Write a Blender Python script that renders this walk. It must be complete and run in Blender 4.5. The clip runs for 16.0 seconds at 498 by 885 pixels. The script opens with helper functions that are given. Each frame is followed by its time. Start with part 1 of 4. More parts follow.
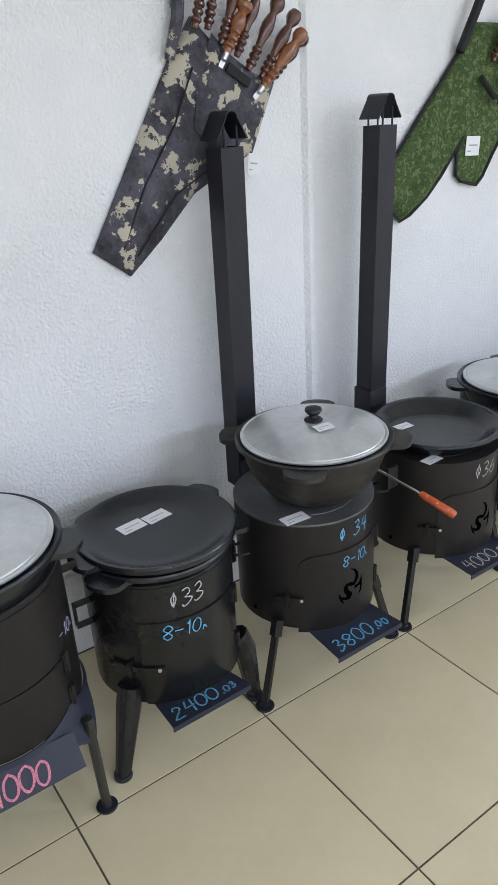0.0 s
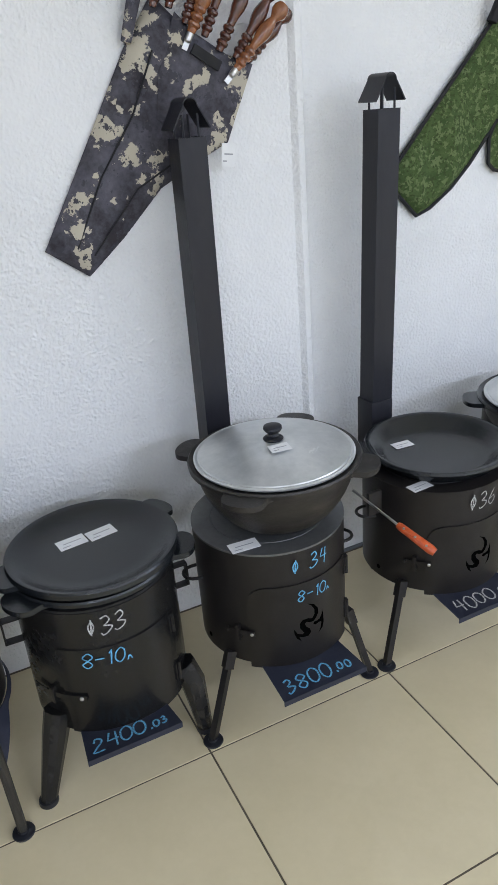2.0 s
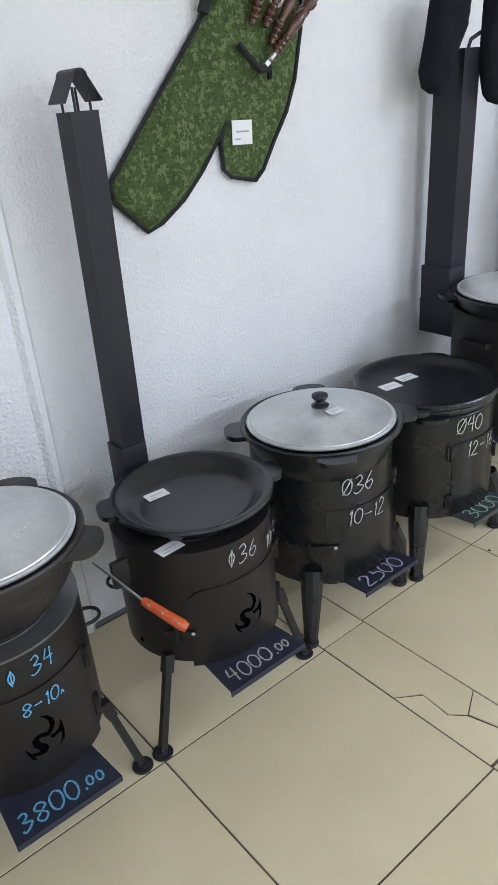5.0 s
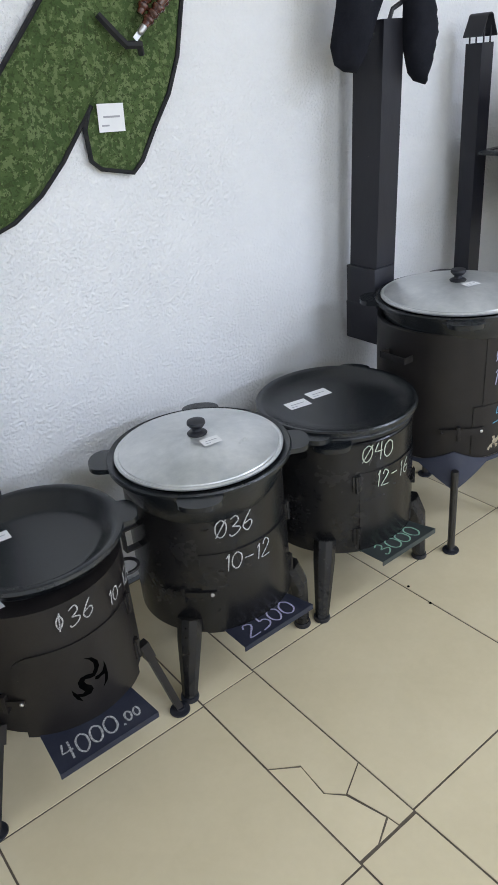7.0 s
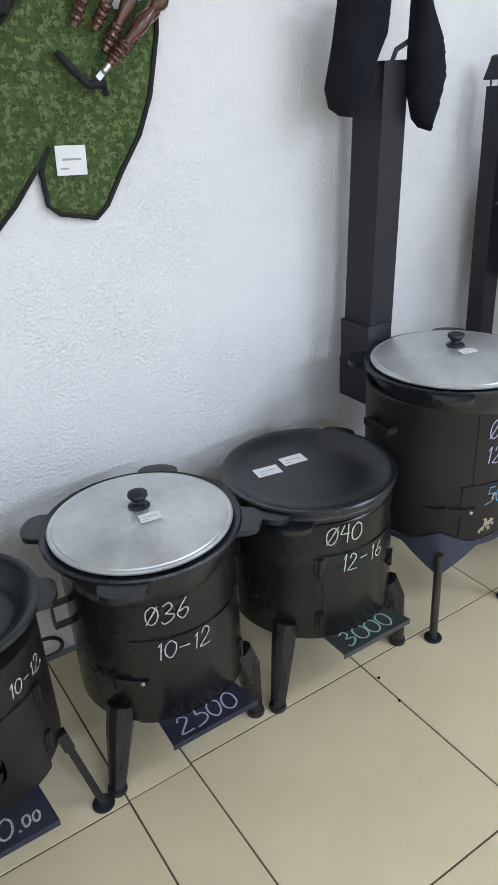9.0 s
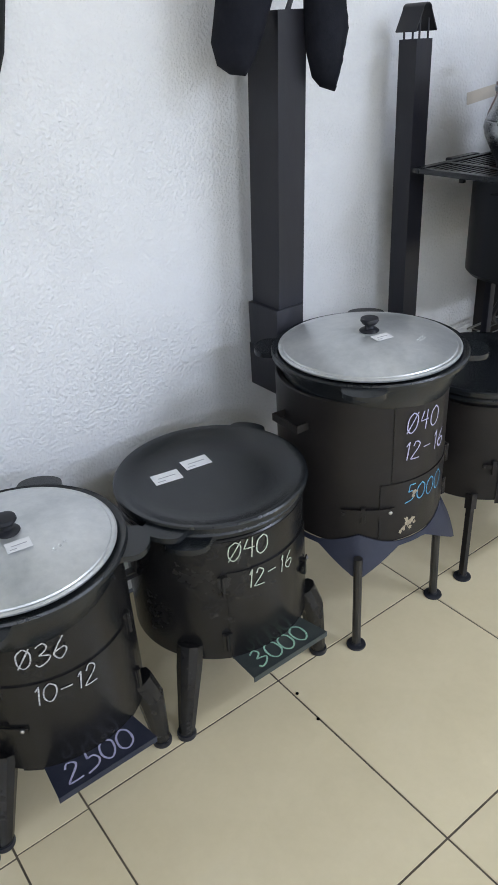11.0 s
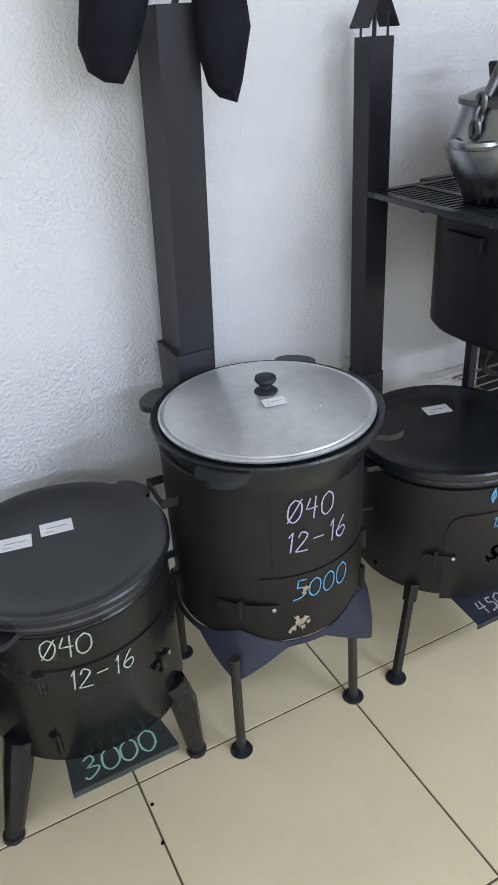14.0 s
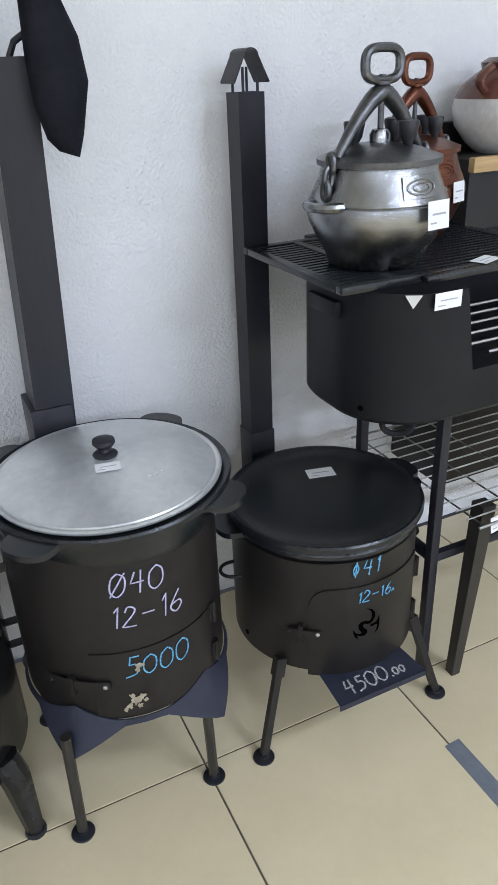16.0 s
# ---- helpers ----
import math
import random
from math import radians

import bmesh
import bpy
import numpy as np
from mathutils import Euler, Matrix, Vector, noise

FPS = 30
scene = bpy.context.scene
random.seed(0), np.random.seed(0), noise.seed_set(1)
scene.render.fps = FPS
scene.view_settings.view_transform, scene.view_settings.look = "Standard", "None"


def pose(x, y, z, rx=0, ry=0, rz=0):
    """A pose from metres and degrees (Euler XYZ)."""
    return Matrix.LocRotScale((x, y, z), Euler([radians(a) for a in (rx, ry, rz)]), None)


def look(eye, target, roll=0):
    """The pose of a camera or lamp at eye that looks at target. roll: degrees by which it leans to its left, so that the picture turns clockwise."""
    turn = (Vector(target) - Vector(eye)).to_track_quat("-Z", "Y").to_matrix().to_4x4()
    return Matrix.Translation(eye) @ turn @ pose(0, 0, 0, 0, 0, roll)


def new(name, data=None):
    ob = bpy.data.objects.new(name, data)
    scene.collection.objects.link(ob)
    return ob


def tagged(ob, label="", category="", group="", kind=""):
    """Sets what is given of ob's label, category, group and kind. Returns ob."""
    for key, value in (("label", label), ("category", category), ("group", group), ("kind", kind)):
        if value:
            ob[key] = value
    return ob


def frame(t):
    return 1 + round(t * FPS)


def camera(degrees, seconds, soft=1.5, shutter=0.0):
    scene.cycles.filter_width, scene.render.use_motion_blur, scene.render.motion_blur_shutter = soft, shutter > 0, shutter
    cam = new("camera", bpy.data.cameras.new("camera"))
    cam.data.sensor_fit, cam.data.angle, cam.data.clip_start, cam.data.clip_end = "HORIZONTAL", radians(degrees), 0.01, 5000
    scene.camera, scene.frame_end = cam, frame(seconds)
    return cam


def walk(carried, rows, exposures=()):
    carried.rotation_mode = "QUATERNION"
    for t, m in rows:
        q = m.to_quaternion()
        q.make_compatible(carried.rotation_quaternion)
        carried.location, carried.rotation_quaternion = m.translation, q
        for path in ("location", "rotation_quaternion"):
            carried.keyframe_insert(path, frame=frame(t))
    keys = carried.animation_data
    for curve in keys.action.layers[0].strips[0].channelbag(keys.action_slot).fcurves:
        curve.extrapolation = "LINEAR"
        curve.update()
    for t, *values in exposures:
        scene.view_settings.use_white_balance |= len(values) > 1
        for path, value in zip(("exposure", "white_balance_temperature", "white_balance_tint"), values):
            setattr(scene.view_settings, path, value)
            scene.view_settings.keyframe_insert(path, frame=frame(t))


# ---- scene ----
cam = camera(38.0, 16.0, soft=1.15)
PATH = [
    (0, (0.007, -0.028, 1.366), (1.027, 1.475, 0.53), -3.3),
    (0.5, (0.107, -0.039, 1.366), (1.069, 1.515, 0.555), -3.8),
    (1, (0.218, -0.057, 1.366), (1.111, 1.538, 0.554), -3.6),
    (1.5, (0.321, -0.081, 1.355), (1.095, 1.569, 0.532), -3.9),
    (2, (0.397, -0.075, 1.354), (1.144, 1.57, 0.497), -4.6),
    (2.5, (0.456, -0.046, 1.342), (1.292, 1.565, 0.502), -5.0),
    (3, (0.523, 0.01, 1.341), (1.447, 1.547, 0.456), -4.3),
    (3.5, (0.575, 0.072, 1.343), (1.587, 1.559, 0.468), -4.6),
    (4, (0.615, 0.094, 1.339), (1.736, 1.492, 0.451), -5.5),
    (4.2, (0.634, 0.087, 1.333), (1.768, 1.476, 0.447), -5.3),
    (6.3, (1.037, -0.04, 1.322), (2.041, 1.451, 0.445), -4.6),
    (6.5, (1.071, -0.023, 1.324), (2.091, 1.445, 0.428), -4.3),
    (7, (1.177, 0.021, 1.312), (2.228, 1.444, 0.379), -5.1),
    (7.5, (1.242, 0.067, 1.315), (2.366, 1.454, 0.412), -4.5),
    (8, (1.305, 0.043, 1.317), (2.376, 1.481, 0.43), -4.6),
    (8.2, (1.347, 0.022, 1.333), (2.373, 1.499, 0.458), -4.0),
    (10.3, (1.596, 0.112, 1.358), (2.517, 1.616, 0.414), -2.7),
    (10.5, (1.625, 0.115, 1.34), (2.58, 1.582, 0.371), -2.4),
    (11, (1.679, 0.13, 1.338), (2.698, 1.541, 0.354), -3.6),
    (11.5, (1.75, 0.13, 1.339), (2.764, 1.54, 0.347), -4.2),
    (12, (1.856, 0.102, 1.34), (2.808, 1.563, 0.36), -3.8),
    (12.5, (1.978, 0.061, 1.34), (2.827, 1.582, 0.358), -4.0),
    (13, (2.078, 0.041, 1.345), (2.834, 1.607, 0.357), -3.8),
    (13.5, (2.156, 0.061, 1.338), (2.917, 1.639, 0.373), -4.1),
    (14, (2.25, 0.12, 1.335), (3.005, 1.681, 0.339), -3.8),
    (14.5, (2.323, 0.14, 1.339), (3.128, 1.675, 0.342), -4.5),
    (15, (2.386, 0.133, 1.341), (3.218, 1.681, 0.386), -3.3),
    (15.5, (2.487, 0.1, 1.351), (3.278, 1.69, 0.431), -2.5),
    (16, (2.576, 0.058, 1.344), (3.322, 1.671, 0.425), -2.4),
]
walk(cam, [(t, look(eye, target, roll)) for t, eye, target, roll in PATH])

# ---- world and lights ----
world = bpy.data.worlds.new("world")
scene.world = world
world.use_nodes = True
world.node_tree.nodes["Background"].inputs[0].default_value = (0.75, 0.85, 1.0, 1)
world.node_tree.nodes["Background"].inputs[1].default_value = 0.05
scene.view_settings.exposure = 0.0


def ceiling_lamp(x, y, sx, sy, power):
    d = bpy.data.lights.new("ceiling_lamp", "AREA")
    d.shape, d.size, d.size_y, d.energy, d.color = "RECTANGLE", sx, sy, power, (0.83, 0.945, 1.215)
    ob = new("ceiling_lamp", d)
    ob.matrix_world = pose(x, y, 2.66)
    return ob


for lx, ly, lw in ((-0.4, -1.4, 12), (1.8, -1.4, 8), (4.2, -0.9, 42), (-0.6, -3.8, 88), (2.0, -3.8, 98), (4.6, -3.8, 122)):
    ceiling_lamp(lx, ly, 1.2, 0.35, lw)

# ---- materials ----


def mat(name, color, rough=0.5, metal=0.0, var=0.0, vscale=8.0, color2=None, bump=0.0, bscale=60.0, rvar=0.0, coat=0.0,
        chips=0.0, grain=(1, 1, 1), spec=0.5, island=0.0):
    m = bpy.data.materials.new(name)
    m.use_nodes = True
    nt = m.node_tree
    b = nt.nodes["Principled BSDF"]
    b.inputs["Roughness"].default_value = rough
    b.inputs["Metallic"].default_value = metal
    b.inputs["Coat Weight"].default_value = coat
    b.inputs["Specular IOR Level"].default_value = spec
    b.inputs["Base Color"].default_value = (*color, 1)
    tc = nt.nodes.new("ShaderNodeTexCoord")
    mp = nt.nodes.new("ShaderNodeMapping")
    mp.inputs["Scale"].default_value = grain
    nt.links.new(tc.outputs["Object"], mp.inputs[0])

    def tex(scale, detail=5.0, r=0.6):
        n = nt.nodes.new("ShaderNodeTexNoise")
        n.inputs["Scale"].default_value, n.inputs["Detail"].default_value, n.inputs["Roughness"].default_value = scale, detail, r
        nt.links.new(mp.outputs[0], n.inputs["Vector"])
        return n
    if var or color2:
        c2 = color2 or tuple(c * (1 - var) for c in color)
        n1, n2 = tex(vscale), tex(vscale * 9)
        ad = nt.nodes.new("ShaderNodeMath")
        ad.operation = "MULTIPLY_ADD"
        ad.inputs[1].default_value = 0.35
        nt.links.new(n2.outputs["Fac"], ad.inputs[0])
        nt.links.new(n1.outputs["Fac"], ad.inputs[2])
        rm = nt.nodes.new("ShaderNodeMapRange")
        rm.inputs[1].default_value, rm.inputs[2].default_value = 0.5, 0.85
        nt.links.new(ad.outputs[0], rm.inputs[0])
        mx = nt.nodes.new("ShaderNodeMix")
        mx.data_type = "RGBA"
        mx.inputs[6].default_value, mx.inputs[7].default_value = (*color, 1), (*c2, 1)
        nt.links.new(rm.outputs[0], mx.inputs[0])
        out = mx.outputs[2]
        if island:
            oi = nt.nodes.new("ShaderNodeObjectInfo")
            hv = nt.nodes.new("ShaderNodeHueSaturation")
            r2 = nt.nodes.new("ShaderNodeMapRange")
            r2.inputs[3].default_value, r2.inputs[4].default_value = 1 - island, 1 + island
            nt.links.new(oi.outputs["Random"], r2.inputs[0])
            nt.links.new(r2.outputs[0], hv.inputs["Value"])
            nt.links.new(out, hv.inputs["Color"])
            out = hv.outputs[0]
        nt.links.new(out, b.inputs["Base Color"])
        if rvar:
            r3 = nt.nodes.new("ShaderNodeMapRange")
            r3.inputs[1].default_value, r3.inputs[2].default_value = 0.4, 0.9
            r3.inputs[3].default_value, r3.inputs[4].default_value = rough - rvar, rough + rvar
            nt.links.new(ad.outputs[0], r3.inputs[0])
            nt.links.new(r3.outputs[0], b.inputs["Roughness"])
    if chips:
        n4 = tex(75.0, 3.0, 0.7)
        r4 = nt.nodes.new("ShaderNodeMapRange")
        r4.inputs[1].default_value, r4.inputs[2].default_value = chips, chips + 0.02
        nt.links.new(n4.outputs["Fac"], r4.inputs[0])
        m4 = nt.nodes.new("ShaderNodeMix")
        m4.data_type = "RGBA"
        m4.inputs[7].default_value = (0.26, 0.23, 0.19, 1)
        nt.links.new(r4.outputs[0], m4.inputs[0])
        nt.links.new(b.inputs["Base Color"].links[0].from_socket, m4.inputs[6])
        nt.links.new(m4.outputs[2], b.inputs["Base Color"])
    if bump:
        n3 = tex(bscale, 4.0, 0.65)
        bp = nt.nodes.new("ShaderNodeBump")
        bp.inputs["Strength"].default_value, bp.inputs["Distance"].default_value = 1.0, bump
        nt.links.new(n3.outputs["Fac"], bp.inputs["Height"])
        nt.links.new(bp.outputs[0], b.inputs["Normal"])
    return m


def plaster_mat(name):
    """White painted plaster, rough in patches, with pits."""
    m = mat(name, (0.80, 0.80, 0.795), 0.6, color2=(0.74, 0.745, 0.745), vscale=2.5)
    nt = m.node_tree
    b = nt.nodes["Principled BSDF"]
    geo = nt.nodes.new("ShaderNodeNewGeometry")

    def tex(scale, detail, kind="ShaderNodeTexNoise"):
        n = nt.nodes.new(kind)
        n.inputs["Scale"].default_value = scale
        n.inputs["Detail"].default_value = detail
        nt.links.new(geo.outputs["Position"], n.inputs["Vector"])
        return n

    def math(op, a, c):
        n = nt.nodes.new("ShaderNodeMath")
        n.operation = op
        for i, v in enumerate((a, c)):
            if isinstance(v, (int, float)):
                n.inputs[i].default_value = v
            else:
                nt.links.new(v, n.inputs[i])
        return n.outputs[0]
    patch = nt.nodes.new("ShaderNodeMapRange")
    patch.inputs[1].default_value, patch.inputs[2].default_value = 0.40, 0.60
    patch.inputs[3].default_value = 0.5
    nt.links.new(tex(2.0, 2).outputs["Fac"], patch.inputs[0])
    crumb = nt.nodes.new("ShaderNodeMapRange")
    crumb.inputs[1].default_value, crumb.inputs[2].default_value = 0.38, 0.72
    nt.links.new(tex(120, 2).outputs["Fac"], crumb.inputs[0])
    wave = tex(9, 3).outputs["Fac"]
    h = math("ADD", math("MULTIPLY", crumb.outputs[0], patch.outputs[0]), math("MULTIPLY", wave, 0.6))
    bp = nt.nodes.new("ShaderNodeBump")
    bp.inputs["Strength"].default_value, bp.inputs["Distance"].default_value = 1.0, 0.0026
    nt.links.new(h, bp.inputs["Height"])
    nt.links.new(bp.outputs[0], b.inputs["Normal"])
    return m


def camo_mat(name, base, second, spots, scale, spot_scale, lo):
    """Printed camouflage cloth: soft mottling with hard-edged blots."""
    m = mat(name, base, 0.85, color2=second, vscale=scale, bump=0.0012, bscale=35, spec=0.2)
    nt = m.node_tree
    b = nt.nodes["Principled BSDF"]
    src = b.inputs["Base Color"].links[0].from_socket
    tc = nt.nodes.new("ShaderNodeTexCoord")
    for col, sc, edge, seed in ((spots, spot_scale, lo, 3.7), (tuple(c * 0.5 for c in second), spot_scale * 2.3, lo + 0.02, 9.1)):
        mp = nt.nodes.new("ShaderNodeMapping")
        mp.inputs["Location"].default_value = (seed, seed * 2, seed * 3)
        nt.links.new(tc.outputs["Object"], mp.inputs[0])
        n = nt.nodes.new("ShaderNodeTexNoise")
        n.inputs["Scale"].default_value, n.inputs["Detail"].default_value, n.inputs["Roughness"].default_value = sc, 6, 0.62
        nt.links.new(mp.outputs[0], n.inputs["Vector"])
        r = nt.nodes.new("ShaderNodeMapRange")
        r.inputs[1].default_value, r.inputs[2].default_value = edge, edge + 0.015
        nt.links.new(n.outputs["Fac"], r.inputs[0])
        mx = nt.nodes.new("ShaderNodeMix")
        mx.data_type = "RGBA"
        mx.inputs[7].default_value = (*col, 1)
        nt.links.new(r.outputs[0], mx.inputs[0])
        nt.links.new(src, mx.inputs[6])
        src = mx.outputs[2]
    nt.links.new(src, b.inputs["Base Color"])
    return m


WALL = plaster_mat("white_plaster")
CEIL = mat("ceiling_paint", (0.8, 0.8, 0.79), 0.8, var=0.05)
TILE = mat("beige_floor_tile", (0.65, 0.56, 0.37), 0.2, color2=(0.60, 0.515, 0.335), vscale=5, rvar=0.07, bump=0.0004, bscale=9, island=0.03)
GROUT = mat("dirty_grout", (0.13, 0.105, 0.075), 0.95, color2=(0.07, 0.055, 0.04), vscale=14, bump=0.001, bscale=150)
BLACK = mat("matt_black_stove_paint", (0.0110, 0.0095, 0.0091), 0.38, color2=(0.019, 0.0165, 0.0155), spec=0.30, chips=0.76, vscale=4, rvar=0.05, bump=0.0003, bscale=220)
BLACK_GLOSS = mat("semi_gloss_black_paint", (0.0085, 0.0083, 0.0082), 0.25, color2=(0.016, 0.0152, 0.0146), spec=0.36, chips=0.745, vscale=5, rvar=0.04, bump=0.0003, bscale=160)
PIPE = mat("black_pipe_steel", (0.0140, 0.0142, 0.0195), 0.40, color2=(0.024, 0.0238, 0.0295), spec=0.3, chips=0.775, vscale=6, rvar=0.1, bump=0.0003, bscale=120, grain=(1, 1, 0.3))
WORN = mat("worn_black_steel", (0.014, 0.013, 0.012), 0.4, color2=(0.03, 0.027, 0.023), chips=0.7, vscale=22, rvar=0.1, bump=0.0004, bscale=200)
IRON = mat("black_cast_iron", (0.0095, 0.0112, 0.0130), 0.24, spec=0.5, color2=(0.0140, 0.0162, 0.0182), vscale=3, rvar=0.02, bump=0.0004, bscale=260)
RAW_IRON = mat("raw_cast_iron", (0.045, 0.04, 0.035), 0.42, metal=0.3, color2=(0.022, 0.02, 0.019), vscale=14, rvar=0.1, bump=0.0006, bscale=170, grain=(1, 1, 3))
ALU = mat("dull_aluminium", (0.50, 0.52, 0.525), 0.34, metal=0.62, color2=(0.70, 0.71, 0.71), vscale=6.5, rvar=0.06, bump=0.00025, bscale=90)
TOPGREY = mat("grey_steel_top", (0.16, 0.165, 0.165), 0.42, metal=0.55, color2=(0.12, 0.12, 0.12), vscale=9, rvar=0.08, bump=0.0002, bscale=200)
COOL_BLACK = mat("cool_black_stove_paint", (0.0055, 0.0064, 0.0080), 0.42, color2=(0.0095, 0.0105, 0.0125), spec=0.22, chips=0.78, vscale=4, rvar=0.05, bump=0.0003, bscale=220)
BLUEBLACK = mat("blue_black_sheet", (0.018, 0.0205, 0.034), 0.48, color2=(0.028, 0.031, 0.047), vscale=10, rvar=0.06, spec=0.3, bump=0.0003, bscale=120)
GREENBLACK = mat("green_black_sheet", (0.028, 0.036, 0.035), 0.5, color2=(0.042, 0.05, 0.048), vscale=10, rvar=0.1, bump=0.0003, bscale=120)
VOID = mat("cut_out_dark", (0.002, 0.002, 0.002), 0.95, spec=0.0)
CHALK_W = mat("white_chalk", (0.62, 0.62, 0.6), 0.95, color2=(0.10, 0.10, 0.10), vscale=260)
CHALK_Y = mat("pale_yellow_green_chalk", (0.58, 0.64, 0.5), 0.95, color2=(0.16, 0.18, 0.14), vscale=260)
CHALK_B = mat("blue_chalk", (0.16, 0.50, 0.78), 0.95, color2=(0.05, 0.16, 0.26), vscale=260)
CHALK_L = mat("lilac_chalk", (0.54, 0.53, 0.72), 0.95, color2=(0.28, 0.27, 0.40), vscale=260)
CHALK_P = mat("pink_chalk", (0.74, 0.25, 0.33), 0.95, color2=(0.36, 0.13, 0.17), vscale=260)
CHALK_G = mat("green_chalk", (0.40, 0.66, 0.50), 0.95, color2=(0.2, 0.36, 0.27), vscale=260)
PAPER = mat("white_paper", (0.8, 0.8, 0.8), 0.7, var=0.04, vscale=30)
INK = mat("grey_print", (0.36, 0.36, 0.38), 0.8)
WOOD_D = mat("dark_varnished_wood", (0.11, 0.032, 0.016), 0.22, color2=(0.05, 0.015, 0.009), vscale=22, grain=(4, 4, 0.6), coat=0.6)
WOOD_M = mat("amber_varnished_wood", (0.30, 0.11, 0.035), 0.22, color2=(0.17, 0.055, 0.02), vscale=22, grain=(4, 4, 0.6), coat=0.6)
STEEL = mat("bright_steel", (0.6, 0.6, 0.6), 0.28, metal=1.0, var=0.15, vscale=40)
ORANGE = mat("orange_wooden_handle", (0.55, 0.085, 0.012), 0.3, color2=(0.40, 0.05, 0.008), vscale=18, grain=(1, 6, 1), coat=0.4)
CAMO = camo_mat("grey_camouflage", (0.034, 0.031, 0.036), (0.115, 0.112, 0.135), (0.46, 0.42, 0.335), 10, 19, 0.560)
GREEN = camo_mat("green_camouflage", (0.040, 0.072, 0.022), (0.080, 0.120, 0.040), (0.125, 0.165, 0.070), 30, 60, 0.53)
BINDING = mat("black_binding", (0.012, 0.012, 0.014), 0.8, var=0.3, vscale=60)
SUEDE = mat("black_suede", (0.009, 0.01, 0.014), 0.95, color2=(0.016, 0.017, 0.023), vscale=18, bump=0.002, bscale=40, spec=0.15)
CAST_ALU = mat("polished_cast_aluminium", (0.34, 0.35, 0.36), 0.2, metal=1.0, color2=(0.22, 0.225, 0.23), vscale=6, rvar=0.08, bump=0.0006, bscale=300)
DARK_ALU = mat("dark_cast_aluminium", (0.17, 0.175, 0.18), 0.32, metal=0.9, color2=(0.08, 0.08, 0.085), vscale=12, bump=0.0006, bscale=200)
COPPER = mat("brown_coated_aluminium", (0.16, 0.055, 0.03), 0.3, metal=0.7, color2=(0.09, 0.03, 0.018), vscale=9, bump=0.0005, bscale=200)
CREAM = mat("white_glazed_clay", (0.62, 0.60, 0.56), 0.25, color2=(0.4, 0.38, 0.35), vscale=8)
BROWN = mat("brown_glazed_clay", (0.13, 0.045, 0.03), 0.25, var=0.4, vscale=12)
PINE = mat("pale_pine", (0.55, 0.38, 0.18), 0.6, color2=(0.42, 0.27, 0.12), vscale=12, grain=(0.4, 6, 6))
TAPE = mat("grey_floor_tape", (0.17, 0.19, 0.215), 0.5, color2=(0.12, 0.13, 0.15), vscale=12, rvar=0.1)
CHROME = mat("zinc_wire", (0.42, 0.42, 0.4), 0.35, metal=1.0, var=0.3, vscale=30)
RUBBER = mat("black_rubber", (0.012, 0.013, 0.018), 0.5, var=0.3, vscale=20)
SCAR = mat("scraped_bare_patch", (0.42, 0.37, 0.27), 0.6, color2=(0.2, 0.17, 0.12), vscale=60)

# ---- mesh helpers ----


def thing(name, label, category, m=None, group="", kind=""):
    ob = new(name)
    if m is not None:
        ob.matrix_world = m
    return tagged(ob, label, category, group, kind)


def part(name, bm, material, parent=None, label="", smooth=True):
    """Links a bmesh as one mesh object under a thing or a part."""
    me = bpy.data.meshes.new(name)
    bmesh.ops.recalc_face_normals(bm, faces=bm.faces)
    bm.to_mesh(me)
    bm.free()
    me.materials.append(material)
    return part_me(name, me, parent, label, smooth)


def part_me(name, me, parent=None, label="", smooth=True):
    if smooth:
        for p in me.polygons:
            p.use_smooth = True
        me.set_sharp_from_angle(angle=radians(35))
    ob = new(name, me)
    ob.parent = parent
    if label:
        ob["label"] = label
    return ob


def box(bm, x0, x1, y0, y1, z0, z1, bevel=0.0, m=None):
    vs = [bm.verts.new((x, y, z)) for x in (x0, x1) for y in (y0, y1) for z in (z0, z1)]
    fs = [bm.faces.new([vs[i] for i in q]) for q in ((0, 1, 3, 2), (4, 6, 7, 5), (0, 4, 5, 1), (2, 3, 7, 6), (0, 2, 6, 4), (1, 5, 7, 3))]
    if bevel:
        es = list({e for f in fs for e in f.edges})
        r = bmesh.ops.bevel(bm, geom=es, offset=bevel, segments=2, affect="EDGES", profile=0.6)
        vs = list({v for f in r["faces"] for v in f.verts} | {v for v in vs if v.is_valid})
    if m is not None:
        bmesh.ops.transform(bm, matrix=m, verts=[v for v in vs if v.is_valid])
    return bm


def new_box(*a, **k):
    return box(bmesh.new(), *a, **k)


def lathe(bm, profile, n=48, cx=0, cy=0, m=None):
    """Turns a profile of (radius, height) round the z axis."""
    rings = []
    for r, z in profile:
        if r < 1e-5:
            rings.append([bm.verts.new((cx, cy, z))])
        else:
            rings.append([bm.verts.new((cx + r * math.cos(2 * math.pi * i / n), cy + r * math.sin(2 * math.pi * i / n), z)) for i in range(n)])
    for a, b in zip(rings, rings[1:]):
        for i in range(n):
            j = (i + 1) % n
            if len(a) == 1 and len(b) > 1:
                bm.faces.new((a[0], b[i], b[j]))
            elif len(b) == 1 and len(a) > 1:
                bm.faces.new((a[i], b[0], a[j]))
            elif len(a) > 1:
                bm.faces.new((a[i], b[i], b[j], a[j]))
    if m is not None:
        bmesh.ops.transform(bm, matrix=m, verts=[v for r in rings for v in r])
    return bm


